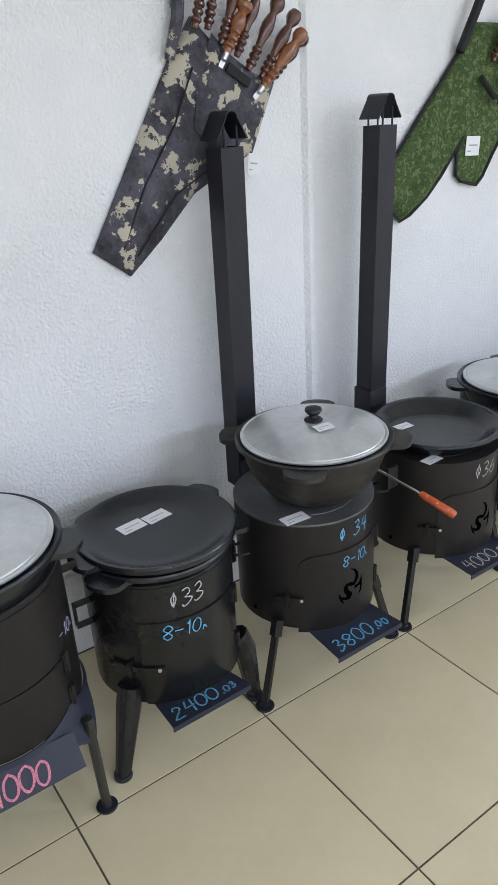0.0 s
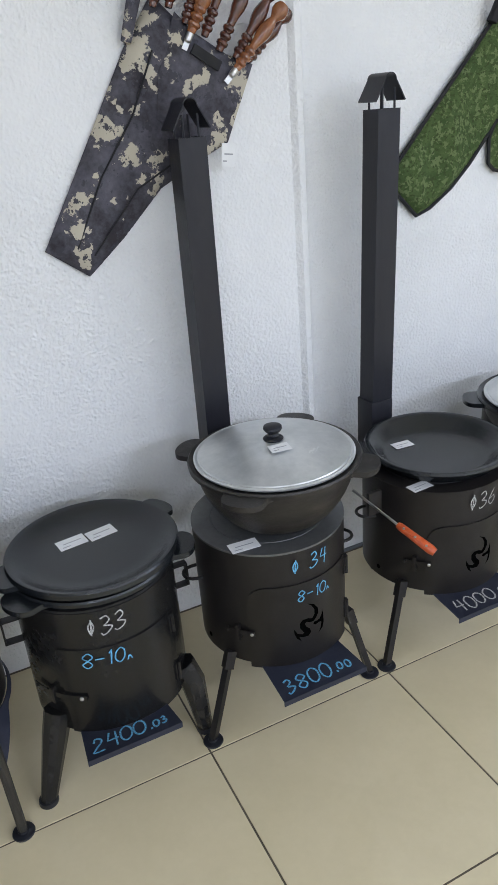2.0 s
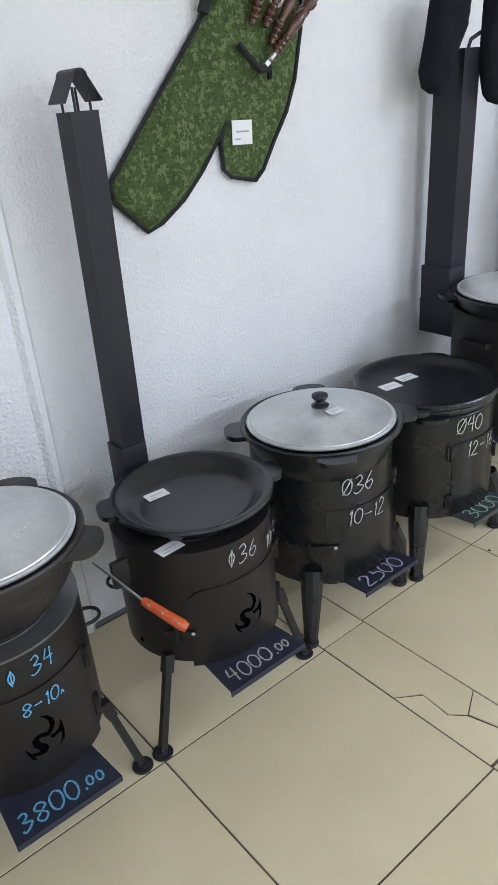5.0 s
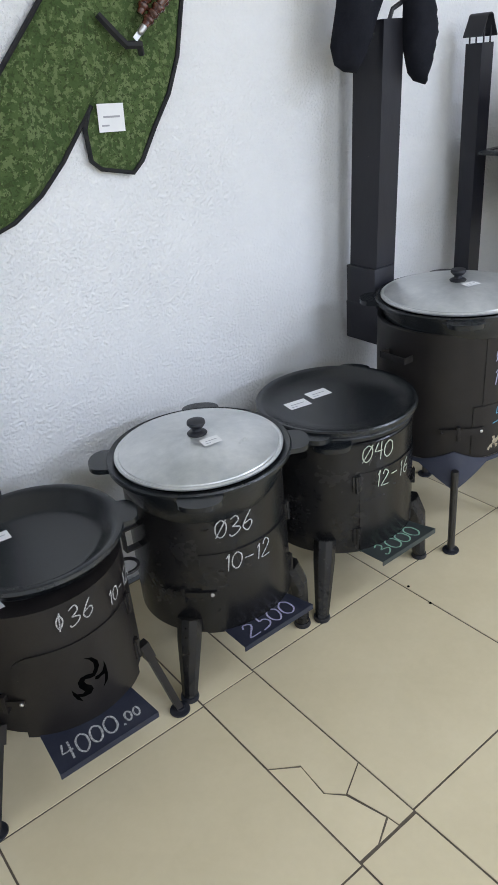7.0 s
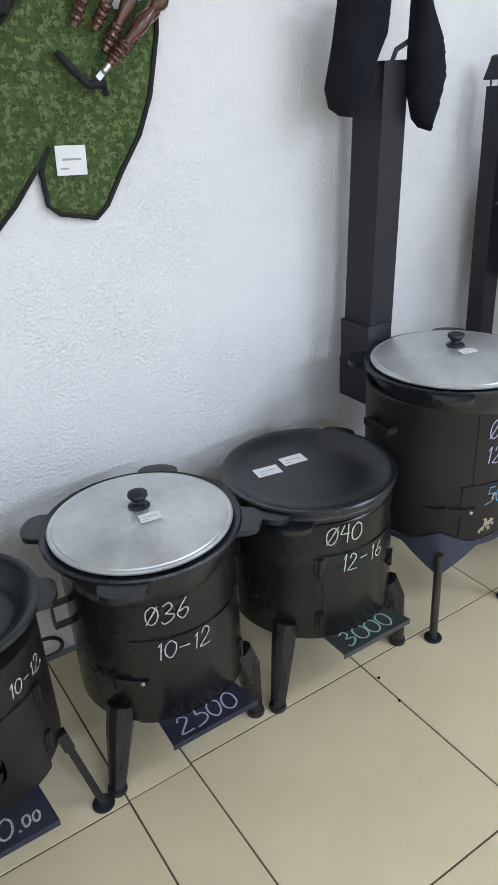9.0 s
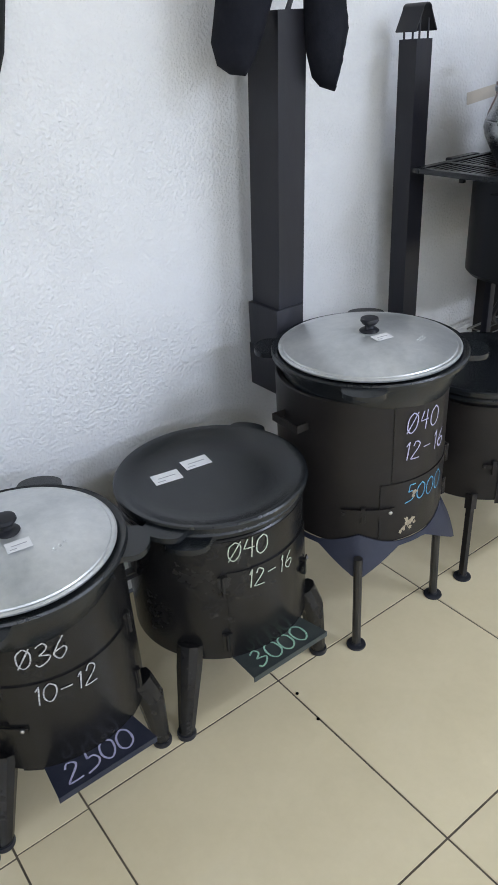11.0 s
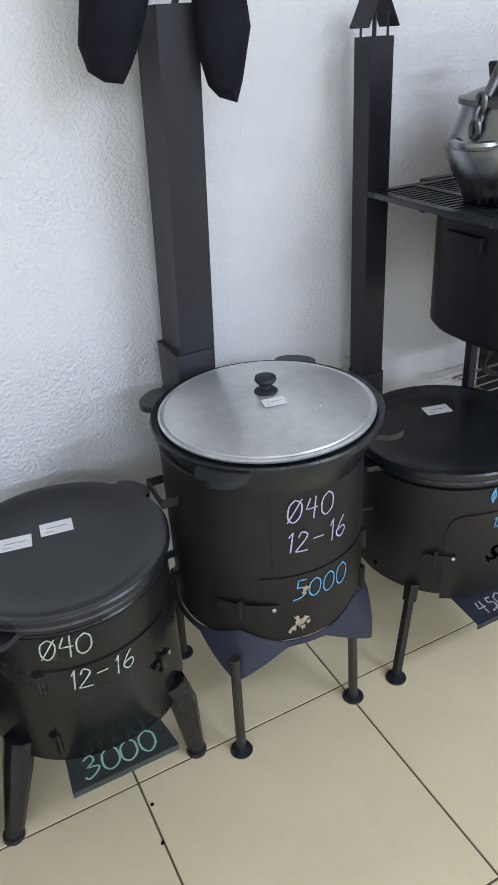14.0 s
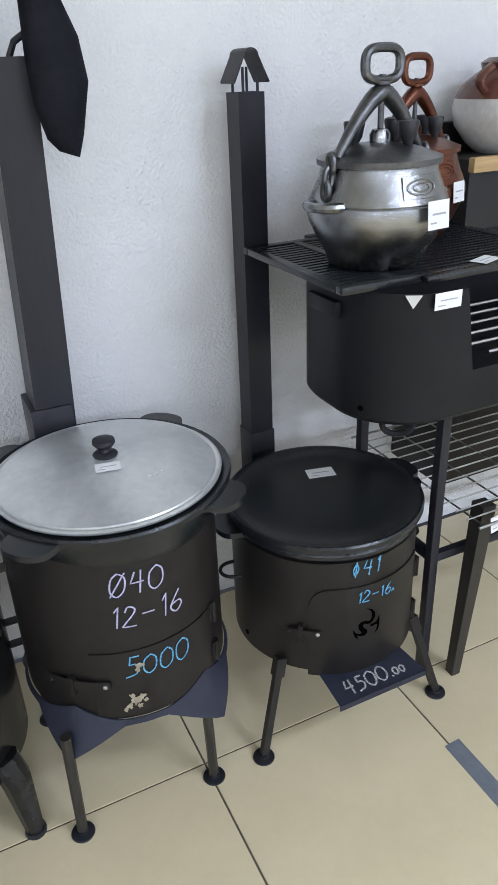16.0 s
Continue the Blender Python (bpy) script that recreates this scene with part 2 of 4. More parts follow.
def tube(bm, pts, radius, n=8, closed=False, turn=0.0):
    """A round (or, with n=4, square) rod along points; radius may be a list."""
    pts = [Vector(p) for p in pts]
    rr = radius if isinstance(radius, (list, tuple)) else [radius] * len(pts)
    rings = []
    up = Vector((0, 0, 1))
    for i, p in enumerate(pts):
        a = pts[i - 1] if (i > 0 or closed) else p
        b = pts[(i + 1) % len(pts)] if (i < len(pts) - 1 or closed) else p
        d = (b - a).normalized()
        if i == 0 and abs(d.dot(up)) > 0.9:
            up = Vector((1, 0, 0))
        s = d.cross(up)
        if s.length < 1e-4:
            s = d.orthogonal()
        s.normalize()
        u = s.cross(d)
        up = u
        rings.append([bm.verts.new(p + rr[i] * (math.cos(turn + 2 * math.pi * k / n) * s + math.sin(turn + 2 * math.pi * k / n) * u)) for k in range(n)])
    pairs = list(zip(rings, rings[1:])) + ([(rings[-1], rings[0])] if closed else [])
    for a, b in pairs:
        for k in range(n):
            bm.faces.new((a[k], a[(k + 1) % n], b[(k + 1) % n], b[k]))
    if not closed:
        bm.faces.new(rings[0])
        bm.faces.new(rings[-1][::-1])
    return bm


def prism(bm, pts, depth, m=None):
    """A plate: the outline pts (x, y) from z = 0 to depth."""
    lo = [bm.verts.new((x, y, 0)) for x, y in pts]
    hi = [bm.verts.new((x, y, depth)) for x, y in pts]
    bm.faces.new(lo[::-1])
    bm.faces.new(hi)
    for i in range(len(pts)):
        j = (i + 1) % len(pts)
        bm.faces.new((lo[i], lo[j], hi[j], hi[i]))
    if m is not None:
        bmesh.ops.transform(bm, matrix=m, verts=lo + hi)
    return bm


def arc_panel(bm, r, a0, a1, z0, z1, thick=0.003, n=18, corner=0.0):
    """A curved sheet lying on a cylinder, from azimuth a0 to a1 degrees; corner rounds its top at a0."""
    cols = []
    for i in range(n + 1):
        a = radians(a0 + (a1 - a0) * i / n)
        s = r * (a - radians(a0))
        top = z1 if s >= corner else z1 - corner + math.sqrt(max(0, corner ** 2 - (corner - s) ** 2))
        cols.append([bm.verts.new((q * math.cos(a), q * math.sin(a), z)) for q in (r, r + thick) for z in (z0, top)])
    for c, d in zip(cols, cols[1:]):
        for q in ((0, 1), (1, 3), (3, 2), (2, 0)):
            bm.faces.new((c[q[0]], c[q[1]], d[q[1]], d[q[0]]))
    for c in (cols[0], cols[-1]):
        bm.faces.new((c[0], c[1], c[3], c[2]))
    return bm


# Handwriting: strokes on a grid 4 wide and 8 high; a leading dash keeps corners sharp.
GLYPHS = {"0": "28 06 02 20 42 46 28", "1": "-16 28 20", "2": "06 18 37 35 01 -00 -40", "3": "07 28 36 14|14 43 31 10 01", "4": "-18 04 44|-38 30",
          "5": "-48 18 15|15 35 43 31 00", "6": "38 15 02 20 42 34 03", "8": "24 06 28 46 24 02 20 42 24", "-": "-04 44", "o": "28 06 02 20 42 46 28|-00 48",
          "u": "28 06 02 20 42 46 28", "t": "07 28 36 14|14 43 31 10 01", "f": "27 15 13 21 33 35 27|-28 20", "l": "-00 14 24 40", ".": "-10 11"}


def strokes(text, size, slant=0.12, seed=1):
    rnd = random.Random(seed)
    x, out = 0.0, []
    for ch in text:
        if ch == " ":
            x += size * 0.5
            continue
        sc = size / 8 * (0.5 if ch in "lut" else 1.0) * rnd.uniform(0.92, 1.06)
        dy = rnd.uniform(-0.04, 0.04) * size + (size * 0.12 if ch in "ut" else 0)
        for st in GLYPHS[ch].split("|"):
            sharp = st.startswith("-")
            p = [((float(q[-2]) + rnd.uniform(-.15, .15)) * sc, (float(q[-1]) + rnd.uniform(-.15, .15)) * sc) for q in st.split()]
            if not sharp:
                c = []
                q = [p[0]] + p + [p[-1]]
                for i in range(1, len(q) - 2):
                    for k in range(5):
                        t = k / 5
                        c.append(tuple(0.5 * (2 * q[i][j] + (q[i + 1][j] - q[i - 1][j]) * t + (2 * q[i - 1][j] - 5 * q[i][j] + 4 * q[i + 1][j] - q[i + 2][j]) * t * t
                                              + (3 * q[i][j] - q[i - 1][j] - 3 * q[i + 1][j] + q[i + 2][j]) * t ** 3) for j in (0, 1)))
                p = c + [p[-1]]
            else:
                p = [(p[i][0] + (p[i + 1][0] - p[i][0]) * k / 3, p[i][1] + (p[i + 1][1] - p[i][1]) * k / 3) for i in range(len(p) - 1) for k in range(3)] + [p[-1]]
            out.append([(x + u + slant * v, v + dy) for u, v in p])
        x += size * (0.28 if ch == "." else 0.42 if ch in "ut" else 0.5 if ch in "1l" else 0.68)
    return out, x


def writing(name, text, size, place, material, parent, width=0.0032, slant=0.12, rise=0.0, seed=1):
    """Chalk characters laid on a surface, one part each; place(u, v) gives the point there."""
    total = strokes(text, size, slant, seed)[1]
    x = 0.0
    for n, ch in enumerate(text):
        lines, step = strokes(ch, size, slant, seed + n)
        bm = bmesh.new()
        for p in lines:
            prev = None
            for i, (u, v) in enumerate(p):
                a, b = p[max(i - 1, 0)], p[min(i + 1, len(p) - 1)]
                dx, dy = b[0] - a[0], b[1] - a[1]
                k = math.hypot(dx, dy) or 1
                w = width / 2 * (0.8 + 0.4 * abs(noise.noise(Vector((u * 90 + x * 90, v * 90, seed)))) + 0.1)
                nx, ny = -dy / k * w, dx / k * w
                u2 = x + u - total / 2
                v2 = v + rise * u2
                cur = [bm.verts.new(place(u2 + nx, v2 + ny)), bm.verts.new(place(u2 - nx, v2 - ny))]
                if prev:
                    bm.faces.new((prev[0], prev[1], cur[1], cur[0]))
                prev = cur
        x += step
        if lines:
            part(name, bm, material, parent, smooth=False)
        else:
            bm.free()


def on_drum(r, azimuth, z):
    return lambda u, v: Vector(((r + 0.0012) * math.cos(radians(azimuth) + u / r), (r + 0.0012) * math.sin(radians(azimuth) + u / r), z + v))


def on_plane(m):
    return lambda u, v: m @ Vector((u, v, 0))


def rot(vec, azimuth):
    a = radians(azimuth)
    return Vector((vec[0] * math.cos(a) - vec[1] * math.sin(a), vec[0] * math.sin(a) + vec[1] * math.cos(a), vec[2]))


def az(azimuth, r=0.0, z=0.0):
    """A pose whose x axis points outwards at that azimuth."""
    return pose(0, 0, 0, 0, 0, azimuth) @ pose(r, 0, z)


def card(m, w=0.05, h=0.035, label="small white printed price card"):
    ob = thing("price_card", label, "price tag", m, "price cards")
    part("sheet", new_box(-w / 2, w / 2, -h / 2, h / 2, 0, 0.0006), PAPER, ob, smooth=False)
    bm = box(bmesh.new(), -w * 0.3, w * 0.34, 0.0, h * 0.07, 0.0006, 0.0009)
    part("print_line", bm, INK, ob, smooth=False)
    part("print_line", new_box(-w * 0.38, -w * 0.1, -h * 0.3, -h * 0.24, 0.0006, 0.0009), INK, ob, smooth=False)
    return ob

# ---- structure ----
wall = thing("wall_north", "white plastered wall with rough patches behind the stoves", "wall", kind="structure")
bm = bmesh.new()
PROFILE = [(-2.2, 1.598), (1.335, 1.598), (1.350, 1.587), (1.366, 1.587), (1.376, 1.601), (1.380, 1.613), (1.392, 1.617), (6.2, 1.617), (6.2, 1.78), (-2.2, 1.78)]
prism(bm, PROFILE, 2.7)
part("wall_surface", bm, WALL, wall, smooth=True)
for name, a in (("wall_south", (-2.2, 6.2, -6.12, -6.0, 0, 2.7)), ("wall_west", (-2.32, -2.2, -6.12, 1.78, 0, 2.7)), ("wall_east", (6.2, 6.32, -6.12, 1.78, 0, 2.7))):
    tagged(part(name, new_box(*a), WALL, smooth=False), "plain white plastered wall closing the room", "wall", kind="structure")
tagged(part("ceiling", new_box(-2.32, 6.32, -6.12, 1.78, 2.7, 2.8), CEIL, smooth=False), "plain white painted ceiling", "ceiling", kind="structure")
floor = thing("floor", "glossy beige square floor tiles with dark joints", "floor", kind="structure")
part("grout_bed", new_box(-2.2, 6.2, -6.0, 1.60, -0.08, -0.0016), GROUT, floor, smooth=False)

# ---- vessels and stoves ----


def ear(bm, r, azimuth, z, out=0.035, half=0.05, thick=0.012):
    """A flat rounded cast ear on a rim."""
    pts = [(-0.012, -half)]
    for i in range(13):
        t = math.pi * (i / 12) - math.pi / 2
        pts.append((out * max(0, math.cos(t)) ** 0.6, half * 0.86 * math.sin(t)))
    pts.append((-0.012, half))
    prism(bm, pts, thick, az(azimuth, r - 0.004, z - thick))


def cauldron(m, r, depth, material, ears, label):
    ob = thing("cauldron", label, "cauldron", m, "cauldrons on the stoves")
    bm = bmesh.new()
    out = [(0.0, -depth), (r * 0.42, -depth), (r * 0.52, -depth + 0.008)]
    for i in range(1, 9):
        t = i / 8
        out.append((r * (0.52 + 0.41 * math.sin(t * 1.35) / math.sin(1.35)), -depth + 0.008 + (depth - 0.02) * t ** 1.35))
    out += [(r, -0.01), (r + 0.001, -0.002), (r - 0.002, 0.002), (r - 0.007, 0.0)]
    lathe(bm, out + [(q * 0.95, z + 0.006) for q, z in out[-5:2:-1]] + [(0.0, -depth + 0.012)], 64)
    part("bowl", bm, material, ob)
    for a in ears:
        bm = bmesh.new()
        ear(bm, r, a, -0.004, 0.046, 0.055)
        part("ear", bm, material, ob)
    return ob


def alu_lid(owner, r, label):
    prof = [(r, 0.001), (r + 0.001, 0.005), (r * 0.985, 0.008), (r * 0.955, 0.0065), (r * 0.945, 0.009)]
    for i in range(1, 9):
        t = 0.945 * (1 - i / 8)
        prof.append((r * t, 0.009 + 0.026 * (1 - (t / 0.945) ** 2)))
    lid = part("lid", lathe(bmesh.new(), prof + [(0, 0.030), (r * 0.9, 0.004), (r, 0.001)], 72), ALU, owner, label)
    part("knob", lathe(bmesh.new(), [(0, 0.034), (0.021, 0.034), (0.023, 0.037), (0.020, 0.040), (0.011, 0.043), (0.010, 0.049), (0.016, 0.053), (0.021, 0.060), (0.020, 0.066), (0.012, 0.069), (0, 0.0695)], 28), RUBBER, lid, "black turned knob")
    for k in range(3):
        x, y = 0.22 * r + 0.012 * k, -0.50 * r + 0.004 * k
        z = 0.009 + 0.026 * (1 - ((x * x + y * y) ** 0.5 / (0.945 * r)) ** 2)
        part("cast_mark", tube(bmesh.new(), [(x, y, z), (x + 0.003, y + 0.006, z + 0.0006), (x + 0.007, y + 0.004, z + 0.0004), (x + 0.005, y - 0.004, z)], 0.0011, 5), ALU, lid)
    return lid


def iron_lid(m, r, ears, label, deep=0.018):
    ob = thing("pan_lid", label, "lid", m, "cast iron lids")
    prof = [(0, -deep), (r * 0.55, -deep), (r * 0.66, -deep * 0.93), (r * 0.76, -deep * 0.68), (r * 0.86, -deep * 0.2), (r * 0.92, 0.004), (r * 0.965, 0.0075), (r * 0.985, 0.0075), (r, 0.004),
            (r * 1.0, -0.006), (r * 0.97, -0.012), (r * 0.9, -0.013), (r * 0.75, -0.012 - deep), (0, -0.013 - deep)]
    part("dish", lathe(bmesh.new(), prof, 72), IRON, ob)
    for a in ears:
        bm = bmesh.new()
        ear(bm, r, a, 0.0, out=0.036, half=0.052)
        part("ear", bm, IRON, ob)
    return ob


FLAME_BODY = "0 56 22 22 50 11 61 18 39 51 37 81 56 100 89 101 117 91 134 112 134 142 117 171 89 193 134 174 159 141 162 110 145 84 126 69 101 71 78 81 69 70 78 51 101 31 106 7 89 -11 56 -10 31 -1 44 -33 16 -8 3 23"
FLAME_SIDE = "190 118 198 81 199 36 190 3 157 -21 173 7 179 31 181 45 162 47 140 41 123 50 129 64 151 63 170 68 185 90"


def flame(r, azimuth, z, parent, s=1.0):
    """The cut-out flame in a stove door: a curling body and a barbed side tongue, middle at height z."""
    bm = bmesh.new()
    pl = on_drum(r + 0.0034, azimuth, z)
    for text in (FLAME_BODY, FLAME_SIDE):
        v = [float(q) for q in text.split()]
        ctl = list(zip(v[::2], v[1::2]))
        verts = [bm.verts.new(((x - 101) * 0.00039 * s, (y - 71) * 0.00044 * s, 0)) for x, y in ctl]
        bm.faces.new(verts)
    bmesh.ops.triangulate(bm, faces=bm.faces[:], ngon_method="EAR_CLIP")
    for v in bm.verts:
        v.co = pl(v.co.x, v.co.y)
    part("flame_cut_out", bm, VOID, parent, "black flame-shaped cut-out", smooth=False)


def price_plate(parent, r, zb, text, chalk, material, x0=-0.115, x1=0.115, reach=0.262, drop=0.0, size=0.045, seed=1, zoff=0.0, lift=0.02):
    """The sheet-metal ash tray below the door with the chalked price."""
    bm = bmesh.new()
    yb = -r * 0.72
    zt = zb + zoff
    out = [(x0, -reach), (x1, -reach), (x1 - 0.01, yb), (x0 + 0.01, yb)]
    sl = drop / (reach + yb)
    prism(bm, out, 0.002)
    box(bm, x0, x1, -reach - 0.0015, -reach + 0.0005, -0.012, 0.002)
    for v in bm.verts:
        v.co.z += zt + (v.co.y - yb) * sl
    plate = part("price_plate", bm, material, parent, "dark sheet tray with chalked price", smooth=False)
    mid = (x0 + x1) / 2
    place = lambda u, v: Vector((mid + u, -reach + lift + v, zt + 0.0034 + (-reach + lift + v - yb) * sl))
    writing("chalk_digit", text, size, place, chalk, plate, width=0.0042, seed=seed)
    return plate


def drum(parent, r, z0, z1, material, top=None, hole=0.0):
    prof = [(r - 0.02, z0 + 0.004), (r - 0.004, z0), (r, z0 + 0.004), (r, z1 - 0.003), (r - 0.003, z1), (max(hole, r - 0.012), z1), (max(hole, r - 0.012), z1 - 0.05), (r - 0.03, z1 - 0.055), (r - 0.03, z0 + 0.01), (0, z0 + 0.008)]
    prof = [(0, z0 + 0.004)] + prof[0:]
    return part("drum", lathe(bmesh.new(), prof, 72), material, parent)


def latch(parent, r, azimuth, z, length, material, w=0.013):
    """A flat swing latch with a keeper and rivet."""
    bm = arc_panel(bmesh.new(), r + 0.006, azimuth, azimuth + math.degrees(length / r), z - w / 2, z + w / 2, 0.003, 8)
    l = part("latch", bm, material, parent)
    bm = new_box(0, 0.012, -0.005, 0.005, z - 0.024, z + 0.018, 0.001, pose(0, 0, 0, 0, 0, azimuth + math.degrees(length * 0.42 / r)) @ pose(r, 0, 0))
    part("keeper", bm, material, l)
    for f in (0.06, 0.92):
        a = azimuth + math.degrees(length * f / r)
        part("rivet", lathe(bmesh.new(), [(0.0045, 0), (0.0045, 0.003), (0.002, 0.0045), (0, 0.0045)], 10, m=az(a, r + 0.008, z) @ pose(0, 0, 0, 0, 90, 0)), STEEL if f > 0.5 else material, l)


def hinge(parent, r, azimuth, z, material):
    h = part("hinge", new_box(0, 0.007, -0.011, 0.011, -0.022, 0.022, 0.001, az(azimuth, r, z)), material, parent)
    part("hinge_pin", tube(bmesh.new(), [az(azimuth, r + 0.008, z - 0.024).translation, az(azimuth, r + 0.008, z + 0.024).translation], 0.0045, 8), material, h)


def ring_handle(parent, r, azimuth, z, w=0.055, out=0.04):
    pts = [az(azimuth, r - 0.004 + out * math.sin(math.pi * i / 12) ** 0.7, z) @ Vector((0, -w / 2 * math.cos(math.pi * i / 12), 0.0)) for i in range(13)]
    part("ring_handle", tube(bmesh.new(), pts, 0.004, 8), BLACK, parent)


def strap_handle(parent, r, azimuth, z, h=0.06, w=0.02, out=0.038, level=False):
    """A bent flat-bar handle, upright or level."""
    m = az(azimuth, r, z)
    bm = bmesh.new()
    t = 0.004
    if level:
        for a in ((-0.004, out, -h / 2, -h / 2 + t), (-0.004, out, h / 2 - t, h / 2), (out - t, out, -h / 2, h / 2)):
            box(bm, a[0], a[1], a[2], a[3], -w / 2, w / 2, 0.0008, m)
    else:
        for a in ((-0.004, out, -h / 2, -h / 2 + t), (-0.004, out, h / 2 - t, h / 2), (out - t, out, -h / 2, h / 2)):
            box(bm, a[0], a[1], -w / 2, w / 2, a[2], a[3], 0.0008, m)
    part("side_handle", bm, BLACK, parent)


def disc_leg(parent, top, foot, half=0.0085, socket=True, n=4):
    """A slanting rod leg with a round foot plate."""
    bm = tube(bmesh.new(), [top, (foot[0], foot[1], 0.006)], half * (1.3 if n == 4 else 1), n, turn=math.pi / 4)
    leg = part("leg", bm, WORN if n != 4 else BLACK, parent)
    part("foot_plate", lathe(bmesh.new(), [(0, 0.0), (0.023, 0.0), (0.024, 0.002), (0.023, 0.005), (0.012, 0.007), (0.011, 0.012), (0, 0.012)], 24, foot[0], foot[1]), RUBBER, leg)
    if socket:
        d = (Vector(top) - Vector(foot)).normalized()
        part("socket", tube(bmesh.new(), [Vector(top) - d * 0.03, Vector(top) + d * 0.012], half * 1.85, 4, turn=math.pi / 4), BLACK, leg)


def horn_leg(parent, r, azimuth, z, foot, material):
    """A tapered folded-sheet leg that widens to a gusset under the drum."""
    bm = bmesh.new()
    a = az(azimuth, r - 0.004, z + 0.045).translation
    b = az(azimuth, r + 0.016, z - 0.005).translation
    f = Vector((foot[0], foot[1], 0.004))
    tube(bm, [a, b, b.lerp(f, 0.35), f.lerp(b, 0.06), f], [0.030, 0.029, 0.025, 0.0185, 0.019], 10)
    leg = part("leg", bm, material, parent)
    part("foot_cap", lathe(bmesh.new(), [(0, 0), (0.021, 0), (0.022, 0.004), (0.0205, 0.012), (0, 0.013)], 18, foot[0], foot[1]), RUBBER, leg)


def text_on(parent, r, azimuth, z, text, size, chalk, seed=1, rise=0.0):
    writing("chalk_digit", text, size, on_drum(r, azimuth, z), chalk, parent, width=0.003, seed=seed, rise=rise)


def chimney(cx, cy, z0, z1, half, stub_to, label, cap=True, lean=0.0, sleeve=0.0, d=0.004):
    ob = thing("chimney_pipe", label, "chimney", pose(cx, cy, z0), "stove chimneys")
    h = z1 - z0
    shear = Matrix(((1, 0, lean / h, 0), (0, 1, 0, 0), (0, 0, 1, 0), (0, 0, 0, 1)))
    bm = bmesh.new()
    o, i = half, half - 0.002
    for s0, s1 in (((-o, -o), (o, -o)), ((o, -o), (o, o)), ((o, o), (-o, o)), ((-o, o), (-o, -o))):
        k = i / o
        vs = [bm.verts.new((*p, z)) for p, z in ((s0, 0), (s1, 0), (s1, h), (s0, h))]
        ws = [bm.verts.new((p[0] * k, p[1] * k, z)) for p, z in ((s0, 0), (s1, 0), (s1, h), (s0, h))]
        bm.faces.new(vs)
        bm.faces.new(ws[::-1])
        bm.faces.new((vs[3], vs[2], ws[2], ws[3]))
    bmesh.ops.remove_doubles(bm, verts=bm.verts, dist=1e-5)
    bm.transform(shear)
    part("pipe", bm, PIPE, ob, smooth=False)
    if sleeve:
        q = half + 0.0035
        part("sleeve", new_box(-q, q, -q, q, -0.01, sleeve, 0.003), PIPE, ob)
    if stub_to is not None:
        part("flue_box", new_box(-half * 0.9, half * 0.9, stub_to - cy, -half + 0.004, 0.015, 0.085, 0.002), PIPE, ob)
    if cap:
        bm = bmesh.new()
        n, prof = 10, []
        w, ch = half * 1.36, 0.06
        for k in range(n + 1):
            a = math.pi * k / n
            prof.append((-0.016 * math.cos(a), ch - 0.014 + 0.014 * math.sin(a)))
        prof = [(-w, 0.0)] + prof + [(w, 0.0)]
        back = []
        for y in (-half * 1.15, half * 1.15):
            back.append([bm.verts.new((x, y, z)) for x, z in prof] + [bm.verts.new((x * 0.94, y, z - 0.002)) for x, z in prof[::-1]])
        L = len(back[0])
        for k in range(L):
            bm.faces.new((back[0][k], back[0][(k + 1) % L], back[1][(k + 1) % L], back[1][k]))
        for e in back:
            for k in range(len(prof) - 1):
                bm.faces.new((e[k], e[k + 1], e[L - 2 - k], e[L - 1 - k]))
        bm.transform(pose(lean, 0, h + 0.018))
        c = part("rain_cap", bm, PIPE, ob, "folded sheet rain cap")
        for sx, sy in ((-1, -1), (1, -1), (-1, 1), (1, 1)):
            part("cap_rod", tube(bmesh.new(), [(lean + sx * half * 0.55, sy * half * 0.85, h - 0.02), (lean + sx * half * 0.55, sy * half * 0.85, h + 0.045)], 0.0028, 6), PIPE, c)
    return ob


